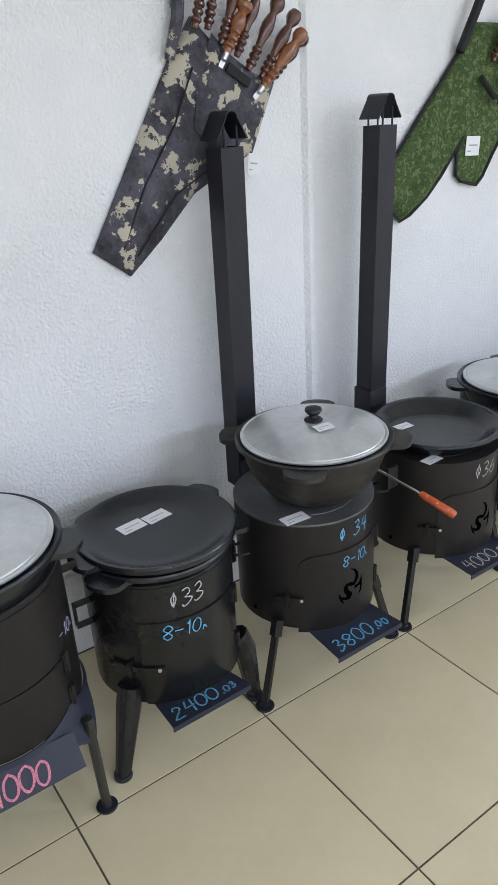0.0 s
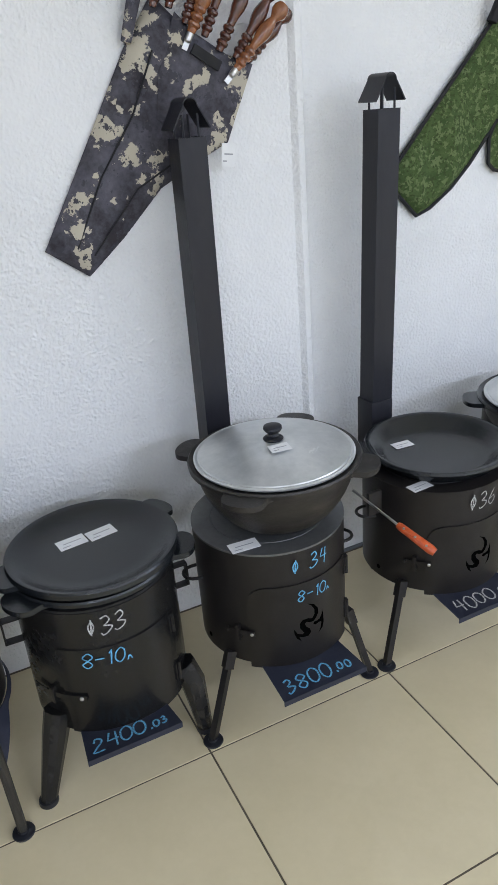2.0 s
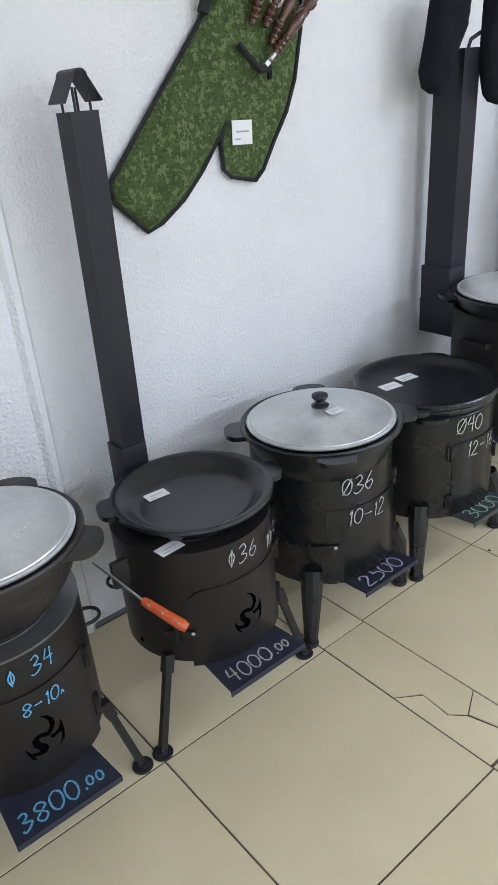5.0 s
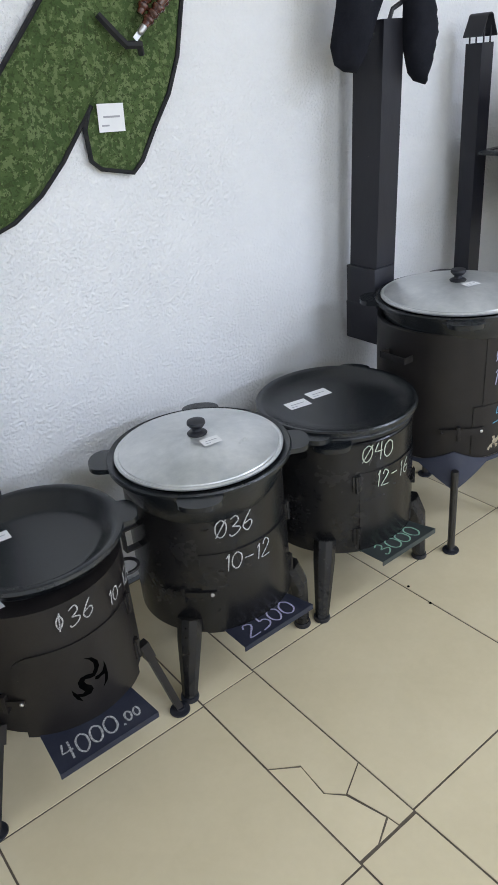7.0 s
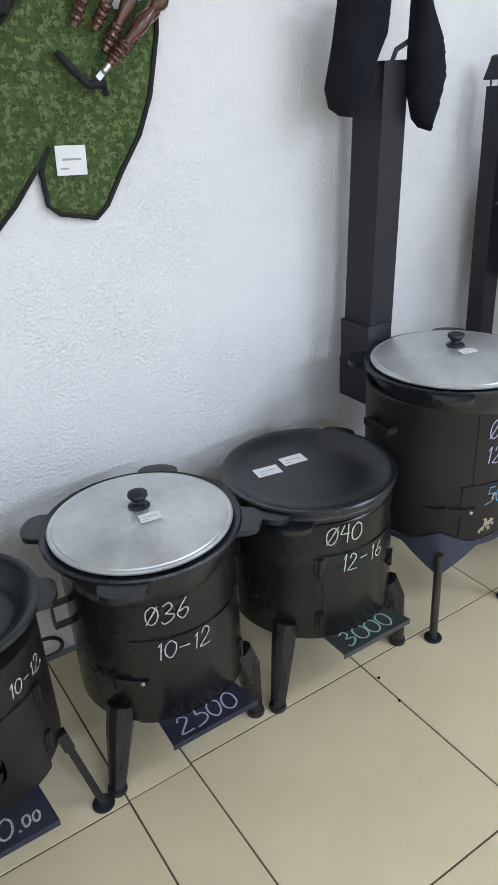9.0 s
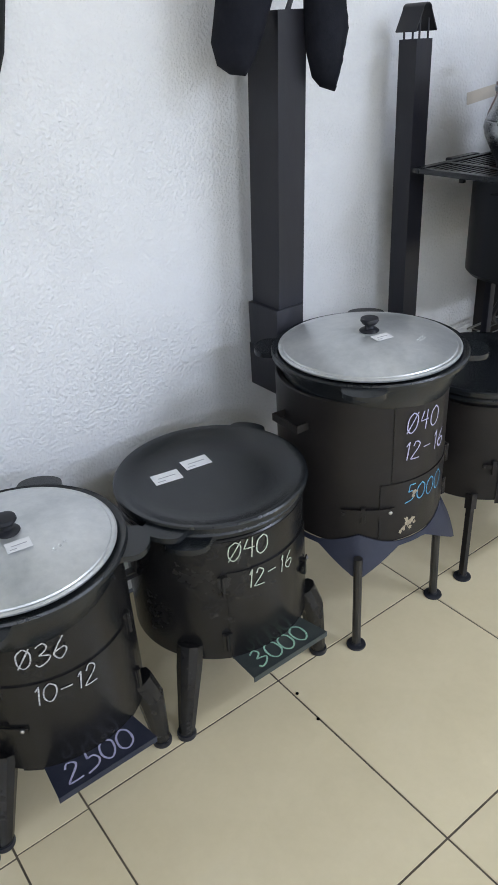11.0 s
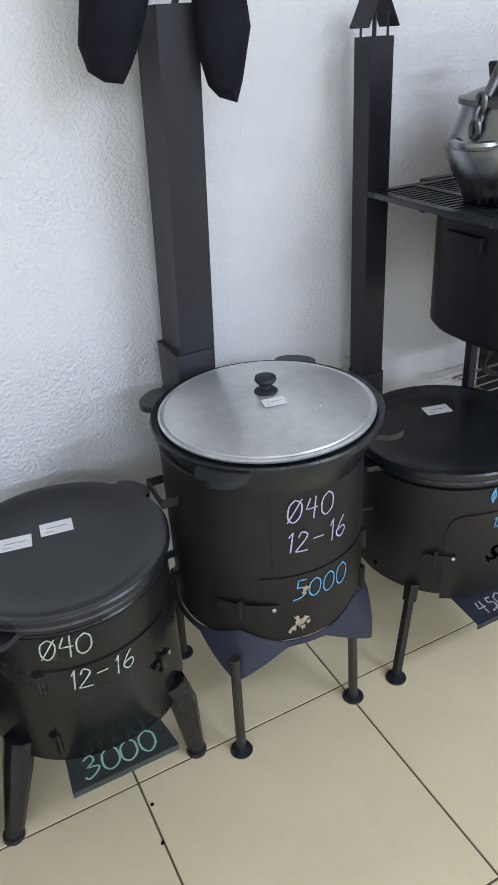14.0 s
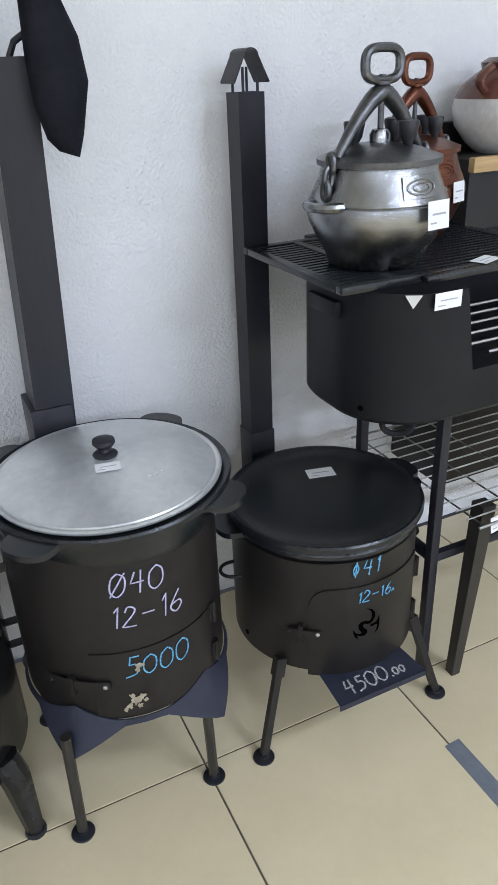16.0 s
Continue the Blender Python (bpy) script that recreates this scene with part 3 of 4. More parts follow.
def door_stove(c, r, z0, z1, writing_a, writing_b, price, chalk_a, chalk_b, chalk_p, feet, label, top_mat, hole, seed, lay):
    """Drum stove with arched door, flame cut-out, rod legs and a price tray."""
    ob = thing("drum_stove", label, "stove", pose(c[0], c[1], 0), "stoves along the wall")
    drum(ob, r, z0, z1, BLACK)
    part("top_plate", lathe(bmesh.new(), [(hole, z1 - 0.002), (hole, z1 + 0.003), (r * 0.74, z1 + 0.003), (r * 0.745, z1 + 0.0012), (r * 0.755, z1 + 0.003), (r + 0.001, z1 + 0.003), (r + 0.001, z1 - 0.002)], 72), top_mat, ob)
    d = part("door", arc_panel(bmesh.new(), r, lay["door"], -48, z0 - 0.006, z0 + (z1 - z0) * lay["door_top"], 0.0036, 30, 0.045), BLACK, ob)
    flame(r, lay["flame"], lay["flame_z"], d, lay["flame_size"])
    latch(ob, r, lay["latch"], z0 + (z1 - z0) * lay["latch_z"], 0.068, BLACK)
    for f in (0.2, 0.62):
        hinge(ob, r, -46, z0 + (z1 - z0) * f, BLACK)
    ring_handle(ob, r, 172, z0 + (z1 - z0) * 0.62)
    ring_handle(ob, r, -8, z0 + (z1 - z0) * 0.62)
    for k, (fx, fy) in enumerate(feet):
        f = Vector((fx - c[0], fy - c[1], 0)) if k < 2 else Vector((fx, fy, 0))
        a = math.degrees(math.atan2(f.y, f.x))
        disc_leg(ob, az(a, r + 0.008, z0 + 0.012).translation, f)
    part("vent_hole", lathe(bmesh.new(), [(0.006, 0), (0.006, 0.001), (0, 0.001)], 12, m=az(-175, r, z0 + 0.03) @ pose(0, 0, 0, 0, 90, 0)), VOID, ob)
    price_plate(ob, r, z0 - 0.004, price, chalk_p, BLUEBLACK, -0.118, 0.094, lay["reach"], 0.0, lay.get("price", 0.045), seed, 0.0, 0.014)
    for text, chalk, k, key in ((writing_a, chalk_a, 0, "text_a"), (writing_b, chalk_b, 1, "text_b")):
        turn, height, size = lay[key]
        text_on(ob, r + 0.0030 + 0.0012 * k, turn, height, text, size, chalk, seed + k)
    return ob


def horn_stove(c, r, z0, z1, writing_a, writing_b, price, chalk_a, chalk_b, chalk_p, feet, label, plate_mat, seed, lay, hinges_left=False):
    """Drum stove on horn-shaped legs with a square door and strap handles."""
    ob = thing("drum_stove", label, "stove", pose(c[0], c[1], 0), "stoves along the wall")
    drum(ob, r, z0, z1, BLACK_GLOSS)
    part("door", arc_panel(bmesh.new(), r, lay["door"], -46, z0 + 0.004, z0 + (z1 - z0) * lay["door_top"], 0.0036, 26), BLACK_GLOSS, ob)
    part("band", arc_panel(bmesh.new(), r, lay["door"] - 28, -40, z0 + (z1 - z0) * 0.90, z1 - 0.004, 0.0016, 26), BLACK_GLOSS, ob)
    if hinges_left:
        for f in (0.18, 0.66):
            hinge(ob, r, lay["door"] - 2, z0 + (z1 - z0) * f, BLACK_GLOSS)
        latch(ob, r, -62, z0 + (z1 - z0) * 0.45, 0.05, BLACK_GLOSS)
    else:
        latch(ob, r, -162, z0 + (z1 - z0) * 0.33, 0.13, BLACK_GLOSS)
        for f in (0.2, 0.62):
            hinge(ob, r, -48, z0 + (z1 - z0) * f, BLACK_GLOSS)
    strap_handle(ob, r, 178, z0 + (z1 - z0) * 0.66, h=0.06)
    strap_handle(ob, r, 0, z0 + (z1 - z0) * 0.66, h=0.06)
    for k, (fx, fy) in enumerate(feet):
        f = Vector((fx - c[0], fy - c[1], 0)) if k < 2 else Vector((fx, fy, 0))
        horn_leg(ob, r, math.degrees(math.atan2(f.y, f.x)), z0, f, BLACK_GLOSS)
    price_plate(ob, r, z0 + 0.002, price, chalk_p, plate_mat, *lay["plate"], r + 0.064, -0.018, lay["price"], seed, 0.0, 0.013)
    for text, chalk, k, key in ((writing_a, chalk_a, 0, "text_a"), (writing_b, chalk_b, 1, "text_b")):
        turn, height, size = lay[key]
        text_on(ob, r + 0.0030 + 0.0012 * k, turn, height, text, size, chalk, seed + k)
    return ob


def skirt_stove(c, r, z0, z1, lines, feet, label, seed, plate=None):
    """Tall drum stove in a flared four-cornered sheet skirt on rod legs."""
    ob = thing("drum_stove", label, "stove", pose(c[0], c[1], 0), "stoves along the wall")
    drum(ob, r, z0, z1, BLACK)
    part("door", arc_panel(bmesh.new(), r, -122, -50, z0 + 0.012, z0 + (z1 - z0) * 0.44, 0.0032, 24), BLACK, ob)
    part("front_panel", arc_panel(bmesh.new(), r, -114.6, -46, z0 + (z1 - z0) * 0.45, z1 - 0.012, 0.0018, 24), BLACK, ob)
    latch(ob, r, -147, z0 + (z1 - z0) * 0.25, 0.122, BLACK, 0.022)
    for f in (0.14, 0.4):
        hinge(ob, r, -48, z0 + (z1 - z0) * f, BLACK)
    strap_handle(ob, r, 178, z0 + (z1 - z0) * 0.8, h=0.09, w=0.018, out=0.03, level=True)
    strap_handle(ob, r, 2, z0 + (z1 - z0) * 0.8, h=0.09, w=0.018, out=0.03, level=True)
    corners = sorted(math.degrees(math.atan2(f[1], f[0])) % 360 for f in feet)
    bm = bmesh.new()
    n, top, low = 96, [], []
    for k in range(n):
        a = 360 * k / n
        near = min(abs((a - q + 180) % 360 - 180) for q in corners)
        w = max(0.0, 1 - near / 27.0)
        rr = r + 0.006 + 0.038 * w ** 1.1
        zl = z0 - 0.006 - 0.062 * w ** 1.2
        zh = z0 + 0.004 + 0.03 * w ** 1.5
        t = radians(a)
        top.append([bm.verts.new(((r + 0.002 + e) * math.cos(t), (r + 0.002 + e) * math.sin(t), zh)) for e in (0, 0.003)])
        low.append([bm.verts.new(((rr + e) * math.cos(t), (rr + e) * math.sin(t), zl)) for e in (0, 0.003)])
    for k in range(n):
        j = (k + 1) % n
        bm.faces.new((top[k][1], top[j][1], low[j][1], low[k][1]))
        bm.faces.new((top[k][0], low[k][0], low[j][0], top[j][0]))
        bm.faces.new((low[k][0], low[k][1], low[j][1], low[j][0]))
        bm.faces.new((top[k][0], top[j][0], top[j][1], top[k][1]))
    part("skirt", bm, BLUEBLACK, ob, "flared sheet skirt with pointed corners")
    for f in feet:
        disc_leg(ob, (f[0] * 0.97, f[1] * 0.97, z0 - 0.005), (f[0], f[1], 0), 0.0105, socket=False, n=10)
    for azm, fz, s, size, chalk in lines:
        text_on(ob, r + 0.0035, azm, z0 + (z1 - z0) * fz, s, size, chalk, seed, rise=-0.03)
    return ob


ISO = 153
# stove at the start, cut by the edge of the view
skirt_stove((0.185, 1.28), 0.20, 0.26, 0.585, [(-40, 0.55, "-10l", 0.03, CHALK_L)], ((-0.15, -0.185), (0.153, -0.188), (-0.15, 0.15), (0.15, 0.15)),
            "tall matt black drum stove with flared skirt and rod legs", 11)
ob = thing("price_sign", "dark sheet price plate with pink chalk number", "price tag", pose(0.165, 1.056, 0.232))
part("sheet", new_box(-0.13, 0.13, -0.036, 0.036, -0.002, 0.0, 0.0, pose(0, 0, 0, 50, 0, 0)), BLUEBLACK, ob, smooth=False)
writing("chalk_digit", "1000", 0.046, on_plane(pose(0, 0, 0, 50, 0, 0) @ pose(0.01, -0.028, 0.0012)), CHALK_P, ob, width=0.005, seed=4)
pot = cauldron(pose(0.185, 1.28, 0.64), 0.215, 0.16, IRON, (ISO, 63, -33, -117), "large black cast-iron cauldron set in a stove")
alu_lid(pot, 0.200, "dull aluminium lid with black knob on a cauldron")

horn_stove((0.612, 1.27), 0.173, 0.158, 0.478, "f33", "8-10l", "2400.ut", CHALK_W, CHALK_B, CHALK_B, ((0.402, 1.141), (0.782, 1.155), (0.0, 0.215)),
           "glossy black drum stove on horn legs chalked 33 and 2400", BLUEBLACK, 21,
           dict(door=-135, door_top=0.71, plate=(-0.122, 0.082), price=0.043, text_a=(-97.5, 0.419, 0.042), text_b=(-100, 0.341, 0.036)))
cauldron(pose(0.618, 1.274, 0.498), 0.180, 0.15, IRON, (-153, -20, 115, 70), "black cast-iron cauldron under a dished lid")
iron_lid(pose(0.622, 1.275, 0.515), 0.185, (-174, 24), "black dished cast-iron lid with two ears")
card(pose(0.589, 1.336, 0.4978, 0, 0, 8), 0.064, 0.042)
card(pose(0.657, 1.340, 0.4978, 0, 0, 10), 0.064, 0.042)

door_stove((1.026, 1.241), 0.178, 0.178, 0.478, "f 34", "8-10l", "3800.uu", CHALK_B, CHALK_B, CHALK_B, ((0.782, 1.110), (1.221, 1.107), (0.0, 0.24)),
           "matt black drum stove with grey top plate and flame door", TOPGREY, 0.07, 31,
           dict(door=-135, door_top=0.72, flame=-90, flame_z=0.283, flame_size=1.0, latch=-152, latch_z=0.31, reach=0.266, text_a=(-87, 0.426, 0.038), text_b=(-84, 0.349, 0.030)))
pot = cauldron(pose(1.041, 1.213, 0.641), 0.193, 0.157, RAW_IRON, (135, 47, -46, -136), "dark raw cast-iron cauldron standing on a grey stove top")
alu_lid(pot, 0.179, "dull aluminium lid with black knob on a cauldron")
card(pose(1.030, 1.163, 0.6772, 4, 0, -6), 0.046, 0.032, "small white label stuck on an aluminium lid")
card(pose(0.916, 1.138, 0.4825, 0, 0, -4), 0.066, 0.038)
chimney(1.018, 1.502, 0.40, 1.288, 0.032, 1.41, "square black steel chimney pipe with folded rain cap", lean=0.006)

door_stove((1.51, 1.237), 0.181, 0.193, 0.480, "f36", "10-12l", "4000.uu", CHALK_W, CHALK_W, CHALK_W, ((1.273, 1.105), (1.717, 1.111), (0.0, 0.24)),
           "matt black drum stove with flame door chalked 36 and 4000", BLACK, 0.13, 41,
           dict(door=-133, door_top=0.68, flame=-89.5, flame_z=0.292, flame_size=1.0, latch=-150, latch_z=0.31, reach=0.257, text_a=(-89, 0.428, 0.043), text_b=(-49, 0.415, 0.031)))
ob = thing("frying_pan", "round black cast-iron pan with raised rim and ears", "pan", pose(1.526, 1.244, 0.526))
part("pan_body", lathe(bmesh.new(), [(0, -0.036), (0.118, -0.036), (0.128, -0.034), (0.138, -0.028), (0.158, -0.008), (0.170, -0.001), (0.177, 0.002), (0.184, 0.001), (0.186, -0.006), (0.182, -0.012), (0.170, -0.016), (0.158, -0.036), (0.146, -0.043), (0, -0.043)], 72), IRON, ob)
for a in (160, -20):
    bm = bmesh.new()
    ear(bm, 0.184, a, 0.0, 0.035, 0.05)
    part("ear", bm, IRON, ob)
card(pose(1.483, 1.330, 0.4915, 0, 0, -4), 0.055, 0.034)
card(pose(1.386, 1.135, 0.4845, 0, 0, 4), 0.058, 0.034)
chimney(1.520, 1.508, 0.40, 1.308, 0.032, 1.405, "square black steel chimney pipe with folded rain cap", lean=0.018, sleeve=0.16)

horn_stove((1.957, 1.27), 0.187, 0.147, 0.508, "o36", "10-12", "2500", CHALK_W, CHALK_W, CHALK_L, ((1.756, 1.126), (2.116, 1.128), (0.0, 0.225)),
           "black drum stove on horn legs chalked 36 and 2500", BLUEBLACK, 51,
           dict(door=-132, door_top=0.62, plate=(-0.104, 0.100), price=0.052, text_a=(-105, 0.412, 0.046), text_b=(-97.5, 0.323, 0.042)))
pot = cauldron(pose(1.943, 1.249, 0.551), 0.208, 0.16, IRON, (147, 54, -35, -125), "black cast-iron cauldron sunk into a stove")
alu_lid(pot, 0.190, "dull aluminium lid with black knob on a cauldron")
card(pose(1.942, 1.196, 0.5868, 4, 0, -8), 0.044, 0.028, "small white label stuck on an aluminium lid")

horn_stove((2.39, 1.272), 0.203, 0.155, 0.475, "o40", "12-16", "3000", CHALK_Y, CHALK_Y, CHALK_G, ((2.167, 1.108), (2.554, 1.105), (0.0, 0.24)),
           "black drum stove on horn legs chalked 40 and 3000", GREENBLACK, 61,
           dict(door=-118, door_top=0.745, plate=(-0.104, 0.100), price=0.054, text_a=(-103, 0.424, 0.045), text_b=(-89, 0.347, 0.043)), True)
cauldron(pose(2.39, 1.268, 0.495), 0.205, 0.15, IRON, (-137, 45), "black cast-iron cauldron under a dished lid")
iron_lid(pose(2.391, 1.266, 0.511), 0.211, (-150, 31), "large black dished cast-iron lid with two ears")
card(pose(2.324, 1.342, 0.4938, 0, 0, -10), 0.064, 0.042)
card(pose(2.408, 1.351, 0.4938, 0, 0, -8), 0.064, 0.042)

skirt_stove((2.818, 1.237), 0.203, 0.269, 0.645, [(-92.5, 0.77, "o40", 0.049, CHALK_L), (-89, 0.59, "12-16", 0.046, CHALK_L), (-87, 0.28, "5000", 0.047, CHALK_B)],
            ((-0.180, -0.180), (0.104, -0.183), (-0.178, 0.140), (0.110, 0.150)), "tall matt black drum stove in flared skirt chalked 5000", 71)
pot = cauldron(pose(2.826, 1.222, 0.696), 0.226, 0.17, IRON, (133, 46, -47, -138), "large black cast-iron cauldron set in a tall stove")
alu_lid(pot, 0.209, "scratched dull aluminium lid with black knob")
card(pose(2.817, 1.174, 0.7316, 3, 0, -10), 0.044, 0.028, "small white label stuck on an aluminium lid")
ob = chimney(2.779, 1.503, 0.530, 1.376, 0.039, None, "wide square black steel chimney pipe with elbow", cap=False, lean=0.033, sleeve=0.215)
ob.scale = (1, 1.35, 1)
part("elbow_box", new_box(-0.044, 0.044, -0.10, 0.044, -0.012, 0.105, 0.003), PIPE, ob)

door_stove((3.28, 1.21), 0.203, 0.198, 0.478, "f41", "12-16l", "4500.uu", CHALK_B, CHALK_B, CHALK_W, ((3.038, 1.048), (3.485, 1.022), (0.0, 0.25)),
           "wide matt black drum stove with flame door chalked 4500", BLACK, 0.15, 81,
           dict(door=-129, door_top=0.79, flame=-94.5, flame_z=0.319, flame_size=0.80, latch=-141, latch_z=0.40, reach=0.270, price=0.039, text_a=(-96, 0.446, 0.038), text_b=(-88, 0.380, 0.028)))
cauldron(pose(3.281, 1.209, 0.500), 0.205, 0.15, IRON, (172, 0), "black cast-iron cauldron under a dished lid")
iron_lid(pose(3.281, 1.209, 0.518), 0.214, (4,), "large smooth black cast-iron lid", 0.009)
card(pose(3.330, 1.303, 0.5098, 0, 0, -14), 0.064, 0.04)
chimney(3.276, 1.520, 0.38, 1.302, 0.029, 1.40, "square black steel chimney pipe with folded rain cap", lean=0.0, sleeve=0.17)

# slicer resting on the flame-door stove's handle
ob = thing("kebab_turner", "long steel turner with riveted orange wooden handle", "utensil", Matrix.Identity(4))
a, b = Vector((1.254, 1.222, 0.474)), Vector((1.274, 1.072, 0.449))
e = Vector((1.317, 0.990, 0.403))
part("shaft", tube(bmesh.new(), [a, a.lerp(b, 0.5), b, b.lerp(e, 0.2)], [0.004, 0.003, 0.003, 0.003], 6), STEEL, ob)
h = part("handle", tube(bmesh.new(), [b, b.lerp(e, 0.08), b.lerp(e, 0.5), b.lerp(e, 0.9), e], [0.007, 0.0095, 0.0105, 0.012, 0.009], 10), ORANGE, ob, "orange riveted wooden handle")
for f in (0.2, 0.5, 0.8):
    p = b.lerp(e, f) + Vector((-0.006, -0.004, 0.0085))
    part("rivet", lathe(bmesh.new(), [(0.003, -0.002), (0.003, 0.001), (0, 0.0016)], 10, m=Matrix.Translation(p)), STEEL, h)
part("hook_bracket", new_box(-0.008, 0.03, -0.006, 0.006, -0.05, 0.012, 0.002, pose(1.282, 1.19, 0.462)), BLACK, ob)

# ---- hung goods ----
from mathutils.geometry import delaunay_2d_cdt


def cushion(name, outline, thick, material, parent, y, fold=0.0, seed=1, step=0.016):
    """A soft flat cloth shape on the wall: outline in (x, z), swelling away from the edge."""
    pts = []
    for (ax, ay), (bx, by) in zip(outline, outline[1:] + outline[:1]):
        k = max(1, int(math.hypot(bx - ax, by - ay) / step))
        pts += [(ax + (bx - ax) * i / k, ay + (by - ay) * i / k) for i in range(k)]
    n = len(pts)

    def edge_distance(x, z):
        best = 9.0
        for (ax, ay), (bx, by) in zip(outline, outline[1:] + outline[:1]):
            dx, dy = bx - ax, by - ay
            t = max(0, min(1, ((x - ax) * dx + (z - ay) * dy) / (dx * dx + dy * dy)))
            best = min(best, math.hypot(x - ax - t * dx, z - ay - t * dy))
        return best

    def inside(x, z):
        c = False
        for (ax, ay), (bx, by) in zip(outline, outline[1:] + outline[:1]):
            if (ay > z) != (by > z) and x < (bx - ax) * (z - ay) / (by - ay) + ax:
                c = not c
        return c
    xs, zs = [p[0] for p in pts], [p[1] for p in pts]
    inner = []
    for i in range(int((max(xs) - min(xs)) / step) + 1):
        for j in range(int((max(zs) - min(zs)) / step) + 1):
            x, z = min(xs) + (i + 0.5 * (j % 2)) * step, min(zs) + j * step
            if inside(x, z) and edge_distance(x, z) > step * 0.5:
                inner.append((x, z))
    verts, _, faces, *_ = delaunay_2d_cdt([Vector(p) for p in pts + inner], [(i, (i + 1) % n) for i in range(n)], [list(range(n))], 1, 1e-6)
    bm = bmesh.new()
    front, back = [], []
    for v in verts:
        d = edge_distance(v.x, v.y)
        s = min(1.0, d / 0.05)
        swell = thick * (math.sqrt(max(0, 1 - (1 - s) ** 2)) * 0.85 + 0.15)
        swell += fold * s * noise.noise(Vector((v.x * 14 + seed, v.y * 5, seed)))
        front.append(bm.verts.new((v.x, y - max(0.002, swell), v.y)))
        back.append(bm.verts.new((v.x, y, v.y)))
    for f in faces:
        bm.faces.new([front[i] for i in f])
        bm.faces.new([back[i] for i in f][::-1])
    used = [i for i in range(n)]
    for i in used:
        j = (i + 1) % n
        try:
            bm.faces.new((front[i], front[j], back[j], back[i]))
        except (ValueError, IndexError):
            pass
    return part(name, bm, material, parent)


def skewer(base, tip, material, size=1.0, collar=True, group="skewers in the camouflage case"):
    """A flat skewer in the case: steel collar and a turned wooden handle that ends in a knob."""
    base, tip = Vector(base), Vector(tip)
    base -= (tip - base) * 0.14
    d = tip - base
    m = Matrix.Translation(base) @ d.to_track_quat("Z", "X").to_matrix().to_4x4()
    ob = thing("skewer", "kebab skewer with turned varnished wooden handle", "skewer", m, group)
    L, s = d.length, size
    prof = [(0, 0), (0.0075, 0), (0.009, 0.008)]
    for k in range(3):
        z = 0.010 + k * 0.016
        prof += [(0.0085, z), (0.0125, z + 0.005), (0.0125, z + 0.010), (0.0085, z + 0.015)]
    prof += [(0.010, L * 0.42), (0.0145, L * 0.52), (0.0155, L * 0.60), (0.012, L * 0.70), (0.0085, L * 0.765), (0.010, L * 0.79), (0.017, L * 0.86), (0.0175, L * 0.92), (0.013, L * 0.98), (0, L)]
    part("handle", lathe(bmesh.new(), [(r * s, z) for r, z in prof], 20), material, ob)
    if not collar:
        return ob
    part("collar", lathe(bmesh.new(), [(0.005, -0.02), (0.008, -0.016), (0.008, 0.001), (0, 0.001)], 14), STEEL, ob, "steel collar")
    part("blade", new_box(-0.006, 0.006, -0.0012, 0.0012, -0.035, -0.015), STEEL, ob)
    return ob


case = thing("skewer_case", "grey digital-camouflage cloth skewer case hanging on the wall", "skewer case")
CASE = [(1.010, 1.565), (0.936, 1.467), (0.800, 1.246), (0.697, 1.080), (0.742, 1.046), (0.787, 1.011), (0.880, 1.085), (0.984, 1.182), (1.085, 1.232), (1.148, 1.262), (1.190, 1.335), (1.232, 1.425), (1.160, 1.452), (1.090, 1.492)]
cushion("case_body", CASE, 0.026, CAMO, case, 1.594, 0.016, 5)
cushion("pocket", [(1.050, 1.530), (1.000, 1.420), (0.985, 1.330), (1.080, 1.236), (1.150, 1.266), (1.226, 1.423), (1.160, 1.447), (1.090, 1.490)], 0.014, CAMO, case, 1.568, 0.012, 8)
part("strap", tube(bmesh.new(), [(0.940, 1.578, 1.478), (0.968, 1.575, 1.56), (0.985, 1.580, 1.66), (1.02, 1.588, 1.78)], [0.012, 0.015, 0.016, 0.016], 8), CAMO, case)
part("tab", new_box(-0.036, 0.036, -0.004, 0.004, -0.011, 0.011, 0.002, pose(1.105, 1.545, 1.440, 0, 32, 0)), BINDING, case, "black sewn tab")
part("seam", tube(bmesh.new(), [(0.800, 1.566, 1.06), (0.92, 1.564, 1.19), (1.03, 1.563, 1.245), (1.10, 1.560, 1.30)], 0.0022, 6), BINDING, case)
part("seam", tube(bmesh.new(), [(0.765, 1.566, 1.08), (0.84, 1.565, 1.22), (0.93, 1.563, 1.34), (0.99, 1.563, 1.46)], 0.0022, 6), BINDING, case)
part("wall_nail", tube(bmesh.new(), [(1.02, 1.60, 1.775), (1.02, 1.57, 1.78)], 0.004, 6), STEEL, case)
for b, t, mm, s in (((1.004, 1.553, 1.556), (1.05, 1.55, 1.69), WOOD_D, 1.0), ((1.04, 1.556, 1.556), (1.085, 1.553, 1.70), WOOD_D, 1.0), ((1.075, 1.552, 1.525), (1.135, 1.545, 1.668), WOOD_D, 1.05),
                    ((1.080, 1.542, 1.500), (1.130, 1.532, 1.590), WOOD_M, 1.15), ((1.118, 1.552, 1.500), (1.190, 1.545, 1.640), WOOD_D, 1.0), ((1.150, 1.550, 1.470), (1.235, 1.540, 1.603), WOOD_D, 1.05),
                    ((1.190, 1.550, 1.452), (1.284, 1.540, 1.575), WOOD_D, 1.05), ((1.187, 1.540, 1.428), (1.296, 1.530, 1.533), WOOD_M, 1.05), ((1.222, 1.556, 1.440), (1.318, 1.552, 1.525), WOOD_D, 1.0)):
    skewer(b, t, mm, s, mm == WOOD_M)
